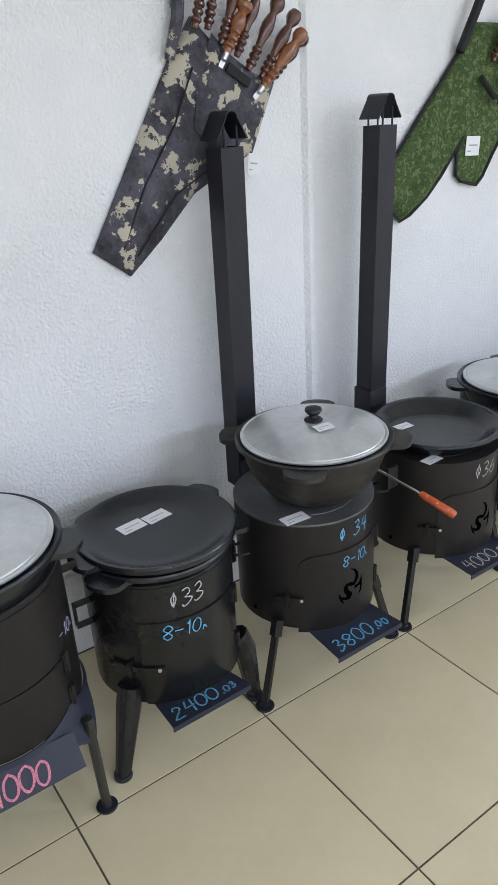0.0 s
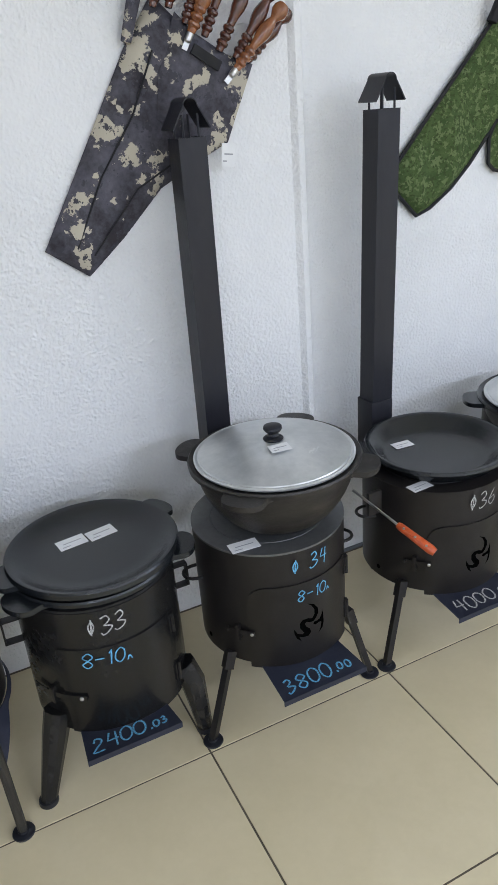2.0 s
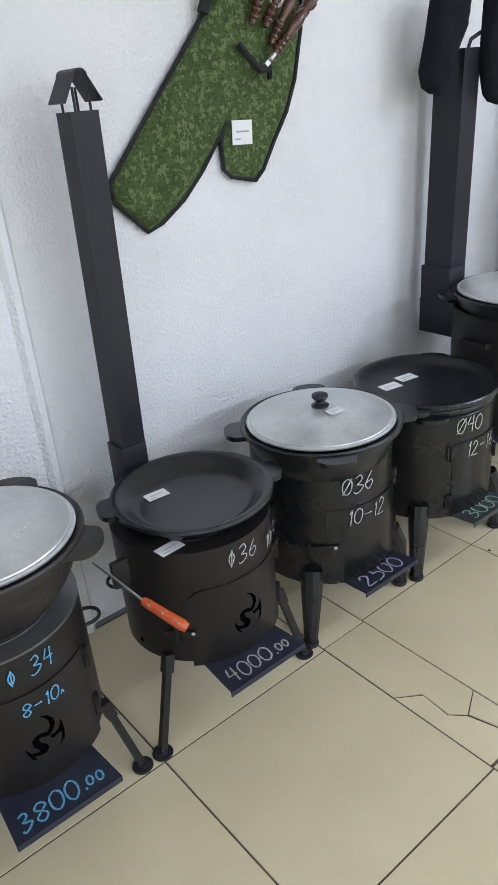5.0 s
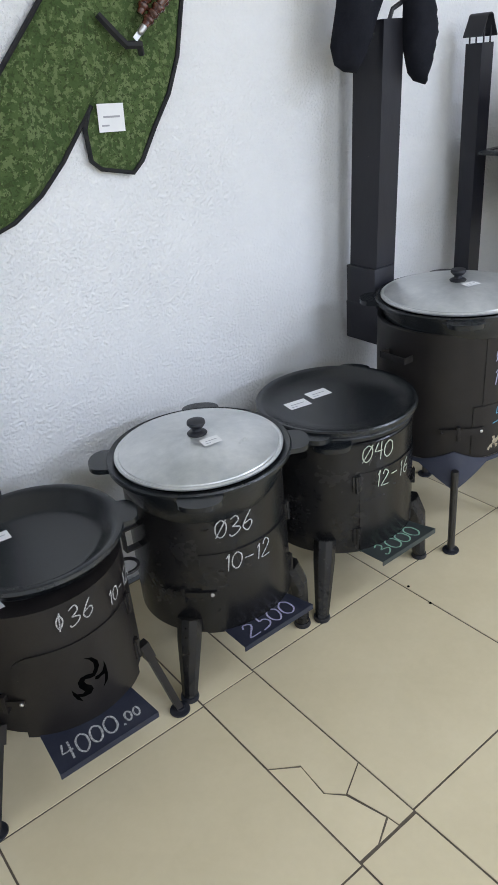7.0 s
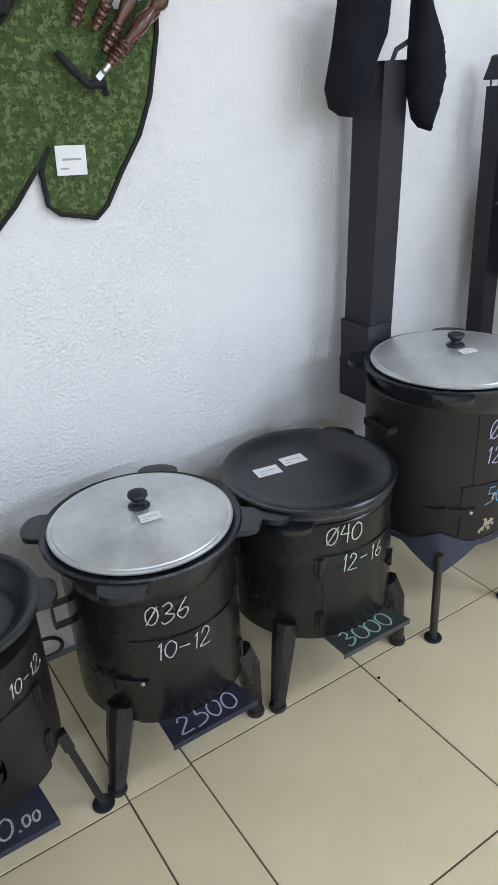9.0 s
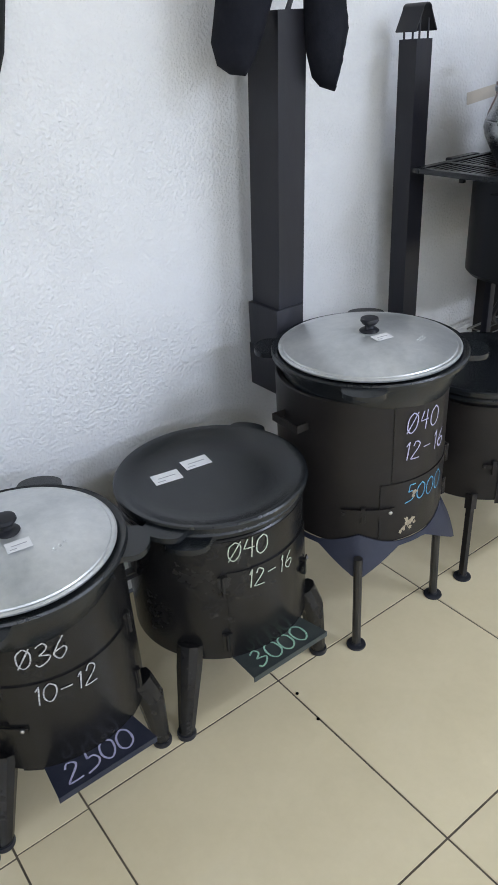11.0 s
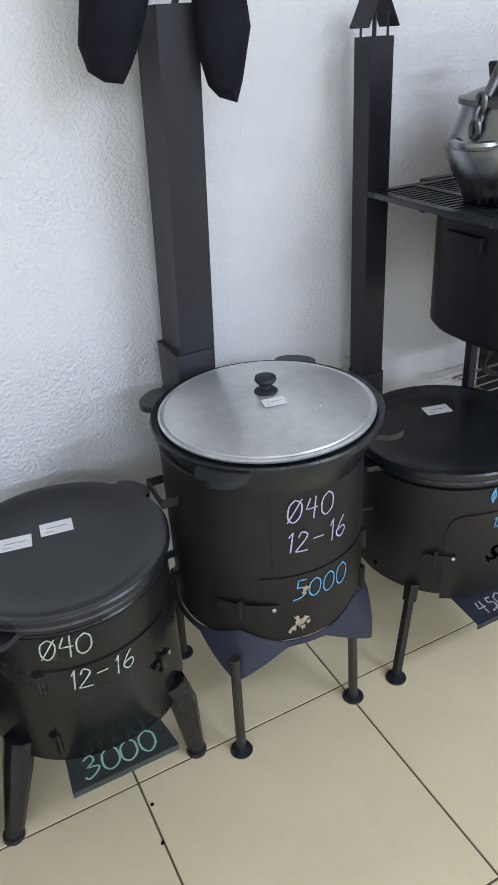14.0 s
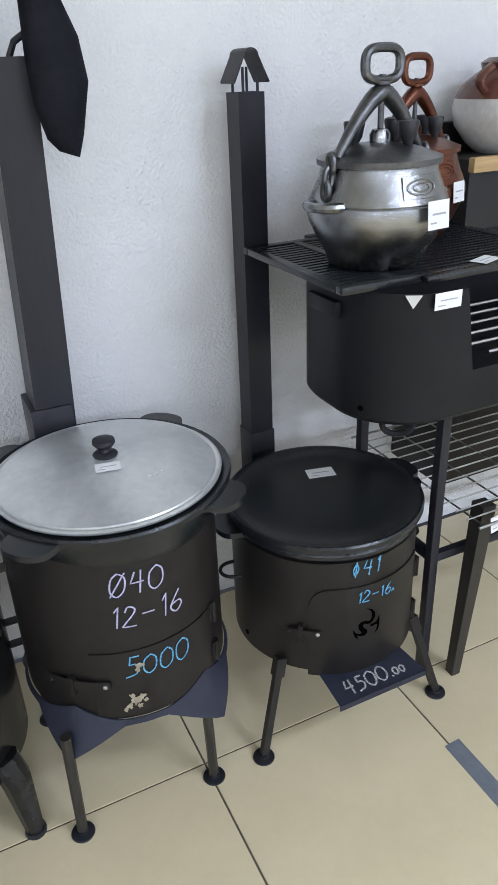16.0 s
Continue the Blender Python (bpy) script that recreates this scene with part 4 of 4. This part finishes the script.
card(pose(1.142, 1.552, 1.240, 90, 8, 0), 0.034, 0.05, "white price tag hanging beside a chimney")

green = thing("skewer_case", "green camouflage cloth skewer case with black binding on wall", "skewer case", pose(0.014, 0, -0.012))
MAIN = [(1.964, 1.524), (1.890, 1.443), (1.760, 1.306), (1.626, 1.162), (1.630, 1.117), (1.712, 1.037), (1.757, 1.052), (1.830, 1.098), (1.895, 1.158), (1.985, 1.262), (2.05, 1.33), (2.155, 1.402), (2.180, 1.48), (2.13, 1.58), (2.02, 1.58)]
FLAP = [(2.05, 1.36), (1.975, 1.250), (1.960, 1.215), (1.963, 1.150), (1.985, 1.130), (2.067, 1.111), (2.095, 1.135), (2.141, 1.204), (2.190, 1.270), (2.225, 1.345), (2.255, 1.463), (2.262, 1.53), (2.15, 1.50)]
cushion("flap", FLAP, 0.012, GREEN, green, 1.610, 0.006, 3)
cushion("case_body", MAIN, 0.026, GREEN, green, 1.612, 0.020, 9)
for o in (MAIN[:10], FLAP[1:12]):
    part("binding", tube(bmesh.new(), [(x, 1.604, z) for x, z in o], 0.0055, 6), BINDING, green, "black edge binding")
part("strap", tube(bmesh.new(), [(1.93, 1.59, 1.50), (1.975, 1.58, 1.60), (2.05, 1.59, 1.72)], 0.014, 8), BINDING, green)
part("wall_nail", tube(bmesh.new(), [(2.05, 1.63, 1.725), (2.05, 1.585, 1.73)], 0.004, 6), STEEL, green)
part("tie", tube(bmesh.new(), [(2.020, 1.578, 1.432), (2.045, 1.566, 1.398), (2.07, 1.562, 1.372), (2.105, 1.566, 1.372), (2.112, 1.574, 1.352)], [0.008, 0.009, 0.009, 0.009, 0.007], 6), BINDING, green, "black cloth tie")
for b, t, s in (((2.082, 1.568, 1.478), (2.150, 1.560, 1.605), 1.0), ((2.125, 1.566, 1.47), (2.205, 1.558, 1.585), 1.0), ((2.143, 1.566, 1.435), (2.235, 1.556, 1.56), 1.0), ((2.150, 1.560, 1.408), (2.270, 1.552, 1.515), 1.05), ((2.185, 1.566, 1.43), (2.295, 1.560, 1.535), 1.0)):
    skewer(b, t, WOOD_D, s, b[2] < 1.42, group="skewers in the green case")
card(pose(2.038, 1.594, 1.222, 90, 3, 0), 0.066, 0.058, "white price card pinned on green cloth")

mitts = thing("leather_mitts", "pair of black suede mitts hanging over a chimney pipe", "gloves", pose(0.012, -0.03, -0.012))
left_mitt = cushion("mitt", [(2.700, 1.52), (2.682, 1.40), (2.664, 1.312), (2.674, 1.270), (2.700, 1.252), (2.733, 1.247), (2.752, 1.275), (2.775, 1.32), (2.795, 1.375), (2.815, 1.42), (2.825, 1.52)], 0.045, SUEDE, mitts, 1.535, 0.012, 4, 0.011)
right_mitt = cushion("mitt", [(2.850, 1.52), (2.845, 1.38), (2.848, 1.30), (2.862, 1.245), (2.880, 1.225), (2.913, 1.214), (2.925, 1.25), (2.944, 1.333), (2.936, 1.40), (2.905, 1.48), (2.89, 1.53)], 0.045, SUEDE, mitts, 1.462, 0.010, 6, 0.010)
left_mitt.matrix_basis = pose(2.700, 1.500, 0.024) @ pose(0, 0, 0, 0, 0, -22) @ pose(-2.74, -1.51, 0)
right_mitt.matrix_basis = pose(2.864, 1.437, 0.014) @ pose(0, 0, 0, 0, 0, -22) @ pose(-2.895, -1.44, 0)
part("hanging_cord", tube(bmesh.new(), [(2.77, 1.52, 1.50), (2.81, 1.52, 1.565), (2.83, 1.51, 1.575), (2.86, 1.47, 1.51)], 0.006, 6), SUEDE, mitts)
part("hook", tube(bmesh.new(), [(2.82, 1.617, 1.60), (2.82, 1.53, 1.59), (2.82, 1.515, 1.56)], 0.005, 6), PIPE, mitts)
part("hook", tube(bmesh.new(), [(2.800, 1.50, 1.38), (2.815, 1.50, 1.41), (2.845, 1.48, 1.43), (2.865, 1.455, 1.46)], 0.006, 6), PIPE, mitts)

# ---- brazier corner ----


def round_rect(x0, x1, y0, y1, r, n=10):
    pts = []
    for cx, cy, a0 in ((x0 + r, y0 + r, 180), (x1 - r, y0 + r, 270), (x1 - r, y1 - r, 0), (x0 + r, y1 - r, 90)):
        pts += [(cx + r * math.cos(radians(a0 + 90 * i / n)), cy + r * math.sin(radians(a0 + 90 * i / n))) for i in range(n + 1)]
    return pts


brazier = thing("brazier", "black sheet-steel brazier with rounded end on thin legs", "grill", pose(0, 0, 0))
out = round_rect(3.277, 4.25, 1.015, 1.385, 0.15)
bm = bmesh.new()


def rim_height(x, y):
    if y < 1.2 and x > 3.47:
        return 0.83
    return 0.988


ins = round_rect(3.281, 4.246, 1.019, 1.381, 0.146)
dense_o, dense_i = [], []
for src, dst in ((out, dense_o), (ins, dense_i)):
    for (ax, ay), (bx, by) in zip(src, src[1:] + src[:1]):
        k = 24 if abs(bx - ax) > 0.3 else 1
        dst += [(ax + (bx - ax) * i / k, ay + (by - ay) * i / k) for i in range(k)]
rows = []
for (x, y), (u, v) in zip(dense_o, dense_i):
    h = rim_height(x, y)
    rows.append([bm.verts.new((x, y, 0.745)), bm.verts.new((x, y, h)), bm.verts.new((u, v, h)), bm.verts.new((u, v, 0.75))])
for a, b in zip(rows, rows[1:] + rows[:1]):
    for k in range(3):
        bm.faces.new((a[k], b[k], b[k + 1], a[k + 1]))
low = [bm.verts.new((3.75 + (x - 3.75) * 0.985, 1.2 + (y - 1.2) * 0.95, 0.735)) for x, y in dense_o]
for i in range(len(low)):
    j = (i + 1) % len(low)
    bm.faces.new((rows[i][0], low[i], low[j], rows[j][0]))
bm.faces.new(low[::-1])
bm.faces.new([r[3] for r in rows])
part("fire_box", bm, COOL_BLACK, brazier)
part("end_handle", new_box(-0.012, 0.006, -0.05, 0.05, -0.016, 0.014, 0.003, pose(3.277, 1.20, 0.945)), COOL_BLACK, brazier)
part("inner_shelf", new_box(3.52, 4.2, 1.03, 1.37, 0.80, 0.806), COOL_BLACK, brazier)
for k in range(6):
    part("rod", tube(bmesh.new(), [(3.55, 1.05 + 0.05 * k, 0.842), (4.2, 1.05 + 0.05 * k, 0.842)], 0.004, 6), STEEL, brazier)
part("air_hole", lathe(bmesh.new(), [(0.006, 0), (0.006, 0.001), (0, 0.001)], 12, m=pose(3.279, 1.078, 0.775, 0, 90, 212)), VOID, brazier)
for x, y in ((3.503, 1.10), (3.490, 1.372), (4.15, 1.06), (4.15, 1.36)):
    part("leg", new_box(-0.011, 0.011, -0.011, 0.011, 0, 0.737, 0.002, pose(x, y, 0)), PIPE, brazier)
part("cross_bar", new_box(3.51, 4.15, 1.090, 1.108, 0.33, 0.352, 0.002), PIPE, brazier)
part("cross_bar", new_box(3.494, 3.514, 1.10, 1.372, 0.33, 0.352, 0.002), PIPE, brazier)
part("bare_corner", prism(bmesh.new(), [(-0.015, 0.0), (0.015, 0.0), (0.0, -0.024)], 0.001, pose(3.350, 1.0335, 0.988, 90, 0, -31)), ALU, brazier)
for x in (3.30, 3.62):
    for y in (1.10, 1.36):
        part("grate_rest", new_box(x - 0.006, x + 0.006, y - 0.006, y + 0.006, 0.97, 0.992), COOL_BLACK, brazier)
card(pose(3.408, 1.0125, 0.976, 90, 0, 0), 0.058, 0.03, "white price card on a black brazier")

grate = thing("cast_iron_grate", "black cast-iron grill grate with long slots", "grate", pose(0, 0, 0.992))
part("frame", new_box(3.236, 3.76, 1.082, 1.104, 0, 0.014, 0.003), IRON, grate)
part("frame", new_box(3.236, 3.76, 1.452, 1.474, 0, 0.014, 0.003), IRON, grate)
for x in (3.236, 3.345, 3.738):
    part("frame", new_box(x, x + 0.022, 1.104, 1.452, 0, 0.014, 0.003), IRON, grate)
for k in range(18):
    y = 1.116 + k * 0.0186
    part("bar", new_box(3.258, 3.738, y, y + 0.009, 0.002, 0.012), IRON, grate)
part("lug", new_box(3.40, 3.52, 1.474, 1.50, 0.002, 0.016, 0.004), IRON, grate)
part("lug", new_box(3.40, 3.60, 1.060, 1.082, 0.002, 0.014, 0.004), IRON, grate)
card(pose(3.565, 1.10, 1.0075, 0, 0, 20), 0.06, 0.035)


def pressure_pot(m, s, body_mat, trim, label):
    """Bellied cast pressure cauldron with a clamp arch, screw and ring grip."""
    ob = thing("pressure_cauldron", label, "pot", m, "pressure cauldrons on the grate")
    prof = [(0, 0), (0.094, 0), (0.098, 0.004), (0.104, 0.025), (0.122, 0.06), (0.138, 0.095), (0.1435, 0.118), (0.141, 0.136), (0.137, 0.139), (0.138, 0.142), (0.128, 0.165), (0.117, 0.195), (0.113, 0.212), (0.108, 0.214), (0, 0.214)]
    part("pot_body", lathe(bmesh.new(), [(r * s, z * s) for r, z in prof], 64), body_mat, ob)
    lid = part("pot_lid", lathe(bmesh.new(), [(r * s, z * s) for r, z in [(0.110, 0.212), (0.122, 0.214), (0.123, 0.226), (0.112, 0.230), (0.080, 0.243), (0.045, 0.252), (0.03, 0.254), (0, 0.254)]], 56), trim, ob)
    part("valve_base", lathe(bmesh.new(), [(r * s, z * s) for r, z in [(0.020, 0.25), (0.021, 0.270), (0.016, 0.280), (0.008, 0.282), (0, 0.282)]], 18), body_mat, lid)
    for a, q in ((-60, 0.055), (20, 0.06), (140, 0.05)):
        part("valve", lathe(bmesh.new(), [(x * s, z * s) for x, z in [(0.009, 0.238), (0.010, 0.254), (0.016, 0.264), (0.021, 0.292), (0.019, 0.297), (0, 0.295)]], 10, q * s * math.cos(radians(a)), q * s * math.sin(radians(a))), RUBBER, lid)
    pts = [(0.106 * k / 9, 0.232 + 0.12 * (1 - abs(k / 9) ** 1.45)) for k in range(-9, 10)]
    arch = part("clamp_arch", tube(bmesh.new(), [(x * s, 0, z * s) for x, z in pts], [(0.010 + 0.009 * (1 - abs(k / 9))) * s for k in range(-9, 10)], 12), trim, ob)
    part("screw", tube(bmesh.new(), [(0, 0, 0.27 * s), (0, 0, 0.385 * s)], 0.006 * s, 10), DARK_ALU, arch)
    part("screw_collar", lathe(bmesh.new(), [(r * s, z * s) for r, z in [(0, 0.352), (0.013, 0.352), (0.011, 0.362), (0.016, 0.366), (0.016, 0.372), (0, 0.374)]], 16), trim, arch)
    g = [(0.044 * math.copysign(abs(math.cos(t)) ** 0.6, math.cos(t)) * s, 0, (0.404 + 0.030 * math.copysign(abs(math.sin(t)) ** 0.7, math.sin(t))) * s) for t in [2 * math.pi * k / 28 for k in range(28)]]
    part("grip_ring", tube(bmesh.new(), g, 0.0095 * s, 10, closed=True), trim, arch)
    for sx in (-1, 1):
        for k in range(3):
            zc = (0.222 - 0.026 * k) * s
            xc = sx * (0.122 + 0.006 * k) * s
            lk = [(xc + (0.009 * s * math.cos(t) if k % 2 else 0), (0 if k % 2 else 0.009 * s * math.cos(t)), zc + 0.019 * s * math.sin(t)) for t in [2 * math.pi * q / 14 for q in range(14)]]
            part("chain_link", tube(bmesh.new(), lk, 0.0062 * s, 8, closed=True), DARK_ALU, ob)
        eye = [((sx * (0.128 + 0.038 * math.sin(math.pi * q / 12))) * s, 0.042 * math.cos(math.pi * q / 12) * s, 0.140 * s) for q in range(13)]
        part("side_lug", tube(bmesh.new(), eye, 0.0105 * s, 8), body_mat, ob)
    bm = arc_panel(bmesh.new(), 0.1265 * s, -112, -76, 0.155 * s, 0.198 * s, 0.002, 12)
    for v in bm.verts:
        k = 1 - (v.co.z / s - 0.155) * 0.33 / 0.1265 * 1.0 + 0.045
        v.co.x *= k
        v.co.y *= k
    emb = part("embossed_panel", bm, body_mat, ob)
    for wr, hr in ((0.030, 0.015), (0.018, 0.008)):
        ring = []
        for q in range(24):
            t = 2 * math.pi * q / 24
            z = 0.176 + hr * math.sin(t)
            rad = (0.1265 + 0.003) * (1 - (z - 0.155) * 0.33 / 0.1265 + 0.045) * s
            a = radians(-94) + wr * math.cos(t) / 0.12
            ring.append((rad * math.cos(a), rad * math.sin(a), z * s))
        part("embossed_oval", tube(bmesh.new(), ring, 0.0018 * s, 6, closed=True), body_mat, emb)
    return ob


pot = pressure_pot(pose(3.396, 1.218, 1.0062, 0, 0, 8), 0.925, CAST_ALU, DARK_ALU, "bellied polished aluminium pressure cauldron on a grate")
pot.scale = (1, 1, 0.9)
pressure_pot(pose(3.588, 1.372, 1.0062, 0, 0, 8), 0.80, COPPER, COPPER, "brown coated pressure cauldron with ring grip")
card(pose(3.424, 1.0755, 1.108, 85, 0, 7), 0.05, 0.048, "white price card on an aluminium cauldron")
card(pose(3.627, 1.2625, 1.105, 85, 0, 20), 0.042, 0.04, "white price card on a brown cauldron")

rack = thing("wire_shelf", "zinc wire shelf on black tapered legs", "shelf", pose(0, 0, 0.0))
for k in range(7):
    x = 3.535 + k * 0.105
    part("wire", tube(bmesh.new(), [(x, 0.98, 0.482), (x, 1.46, 0.482)], 0.0022, 5), CHROME, rack)
for k in range(14):
    y = 0.98 + k * 0.0365
    part("wire", tube(bmesh.new(), [(3.515, y, 0.486), (4.2, y, 0.486)], 0.0020 if 0 < k < 13 else 0.0036, 5), CHROME, rack)
for x, y in ((3.585, 1.035), (4.15, 1.035), (4.15, 1.42)):
    part("leg", tube(bmesh.new(), [(x + 0.012, y + 0.02, 0.482), (x - 0.02, y + 0.02, 0.0)], [0.026, 0.017], 4, turn=math.pi / 4), WORN, rack)
card(pose(3.605, 1.015, 0.452, 80, 0, 8), 0.05, 0.036, "white price tag clipped to a wire shelf")
ob = thing("hose_loop", "coil of black hose hanging behind the wire shelf", "hose", pose(3.62, 1.40, 0.494))
part("loop", tube(bmesh.new(), [(0.05 * math.cos(t), 0.012 * math.sin(2 * t), 0.055 + 0.055 * math.sin(t)) for t in [2 * math.pi * k / 20 for k in range(20)]], 0.008, 8, closed=True), RUBBER, ob)

ob = thing("display_box", "black wall-mounted box with pale pine top strip, lengthened downwards as shade", "box", pose(0, 0, 0))
# The body reaches down to 0.30 to imitate shade behind the wire shelf.
part("box_body", new_box(3.765, 4.30, 1.39, 1.617, 0.30, 1.145, 0.004), BLACK, ob)
part("pine_strip", new_box(3.760, 4.30, 1.372, 1.392, 1.118, 1.150, 0.003), PINE, ob, "pale pine strip")
part("back_board", new_box(3.775, 4.30, 1.56, 1.60, 1.145, 1.21, 0.003), BLACK, ob)
ob = thing("clay_pot", "white and brown glazed clay pot with loop handles", "pot", pose(3.925, 1.470, 1.1455))
part("pot_body", lathe(bmesh.new(), [(0, 0), (0.06, 0), (0.085, 0.02), (0.115, 0.06), (0.122, 0.095), (0.118, 0.118)], 48), CREAM, ob)
part("pot_shoulder", lathe(bmesh.new(), [(0.118, 0.118), (0.105, 0.145), (0.075, 0.168), (0.062, 0.176), (0.066, 0.19), (0.05, 0.2), (0, 0.202)], 48), BROWN, ob)
for a in (200, 20):
    pts = [az(a, 0.090 + 0.045 * math.sin(math.pi * k / 10), 0.13 + 0.05 * k / 10) .translation for k in range(11)]
    part("loop_handle", tube(bmesh.new(), pts, 0.011, 10), BROWN, ob)
ob = thing("floor_tape", "strip of grey tape stuck on the floor tiles", "tape", pose(0, 0, 0))
part("strip", prism(bmesh.new(), [(3.404, 0.888), (3.445, 0.890), (3.443, 0.45), (3.402, 0.45)], 0.0008, pose(0, 0, 0.0002)), TAPE, ob, smooth=False)
for x, y in ((2.414, 0.951), (2.425, 1.035)):
    ob = thing("floor_crumb", "small dark crumb lying on the tiles", "crumb", pose(x, y, 0))
    part("crumb", lathe(bmesh.new(), [(0, 0), (0.004, 0.0005), (0.003, 0.003), (0, 0.004)], 7), VOID, ob)
ob = thing("wall_tape", "beige paper tape stuck on the plaster wall", "tape", pose(3.70, 1.6165, 1.14, 90, -6, 0))
part("strip", new_box(-0.075, 0.075, -0.017, 0.017, 0.0, 0.0008), mat("beige_tape", (0.62, 0.56, 0.47), 0.6, var=0.1, vscale=20), ob, smooth=False)
# worn marks on the tall stove
ob = thing("scraped_patch", "bare scraped patches on a black stove door", "mark", pose(2.818, 1.237, 0))
pl = on_drum(0.2068, -101.4, 0.317)
rnd = random.Random(5)
for cx, cy, s in ((0, 0, 0.009), (-0.012, -0.012, 0.006), (0.012, 0.01, 0.006), (0.006, -0.014, 0.005), (-0.006, 0.014, 0.005), (0.018, -0.002, 0.004), (-0.02, -0.018, 0.004), (0.014, 0.082, 0.007), (0.009, 0.074, 0.005)):
    bm = bmesh.new()
    c = bm.verts.new(pl(cx, cy))
    ring = [bm.verts.new(pl(cx + s * rnd.uniform(0.5, 1.6) * math.cos(k), cy + s * rnd.uniform(0.5, 1.6) * math.sin(k))) for k in [2 * math.pi * q / 13 for q in range(13)]]
    for q in range(13):
        bm.faces.new((c, ring[q], ring[(q + 1) % 13]))
    part("scrape", bm, SCAR, ob, smooth=False)

# ---- floor tiles ----
GAP = 0.0020


def tile_mesh(w, d):
    bm = bmesh.new()
    e, t = 0.0006, 0.0
    a, b = w / 2 - GAP, d / 2 - GAP
    lo = [bm.verts.new((x, y, -0.0016)) for x, y in ((-a, -b), (a, -b), (a, b), (-a, b))]
    hi = [bm.verts.new((x, y, t)) for x, y in ((-a + e, -b + e), (a - e, -b + e), (a - e, b - e), (-a + e, b - e))]
    bm.faces.new(hi)
    for k in range(4):
        bm.faces.new((lo[k], lo[(k + 1) % 4], hi[(k + 1) % 4], hi[k]))
    me = bpy.data.meshes.new("tile")
    bm.to_mesh(me)
    bm.free()
    me.materials.append(TILE)
    return me


def lay(me, x, y, turned=False):
    ob = new("tile", me)
    ob.parent = floor
    ob.location = (x, y, 0)
    if turned:
        ob.location.y += 0.007


square, strip = tile_mesh(0.5, 0.5), tile_mesh(0.153, 0.5)
edge_row, edge_strip = tile_mesh(0.5, 0.51), tile_mesh(0.153, 0.51)
for j in range(-14, 1):
    last = j == 0
    yc = 1.087 + 0.255 if last else 1.087 + 0.25 + 0.5 * j
    for k in range(-5, 4):
        lay(edge_row if last else square, 0.264 + 0.5 * k - 0.25, yc - 0.004)
    for k in range(0, 9):
        lay(edge_row if last else square, 1.917 + 0.25 + 0.5 * k, yc, True)
    if j != -1:
        lay(edge_strip if last else strip, 1.8405, yc)
# the strip tile that has cracked into pieces
CRACKED = (((1.766, 1.085), (1.915, 1.085), (1.915, 0.74), (1.845, 0.705), (1.815, 0.735), (1.822, 0.815), (1.766, 0.855)),
           ((1.766, 0.851), (1.820, 0.811), (1.812, 0.735), (1.842, 0.702), (1.866, 0.618), (1.815, 0.592), (1.766, 0.592)),
           ((1.848, 0.703), (1.915, 0.737), (1.915, 0.592), (1.874, 0.592), (1.870, 0.618)),
           ((1.820, 0.591), (1.868, 0.614), (1.871, 0.591)))
for k, poly in enumerate(CRACKED):
    bm = bmesh.new()
    prism(bm, poly, 0.0022 - 0.0006 * (k % 2), pose(0, 0, -0.0018 - 0.0005 * (k % 2)))
    part("tile", bm, TILE, floor, smooth=False)
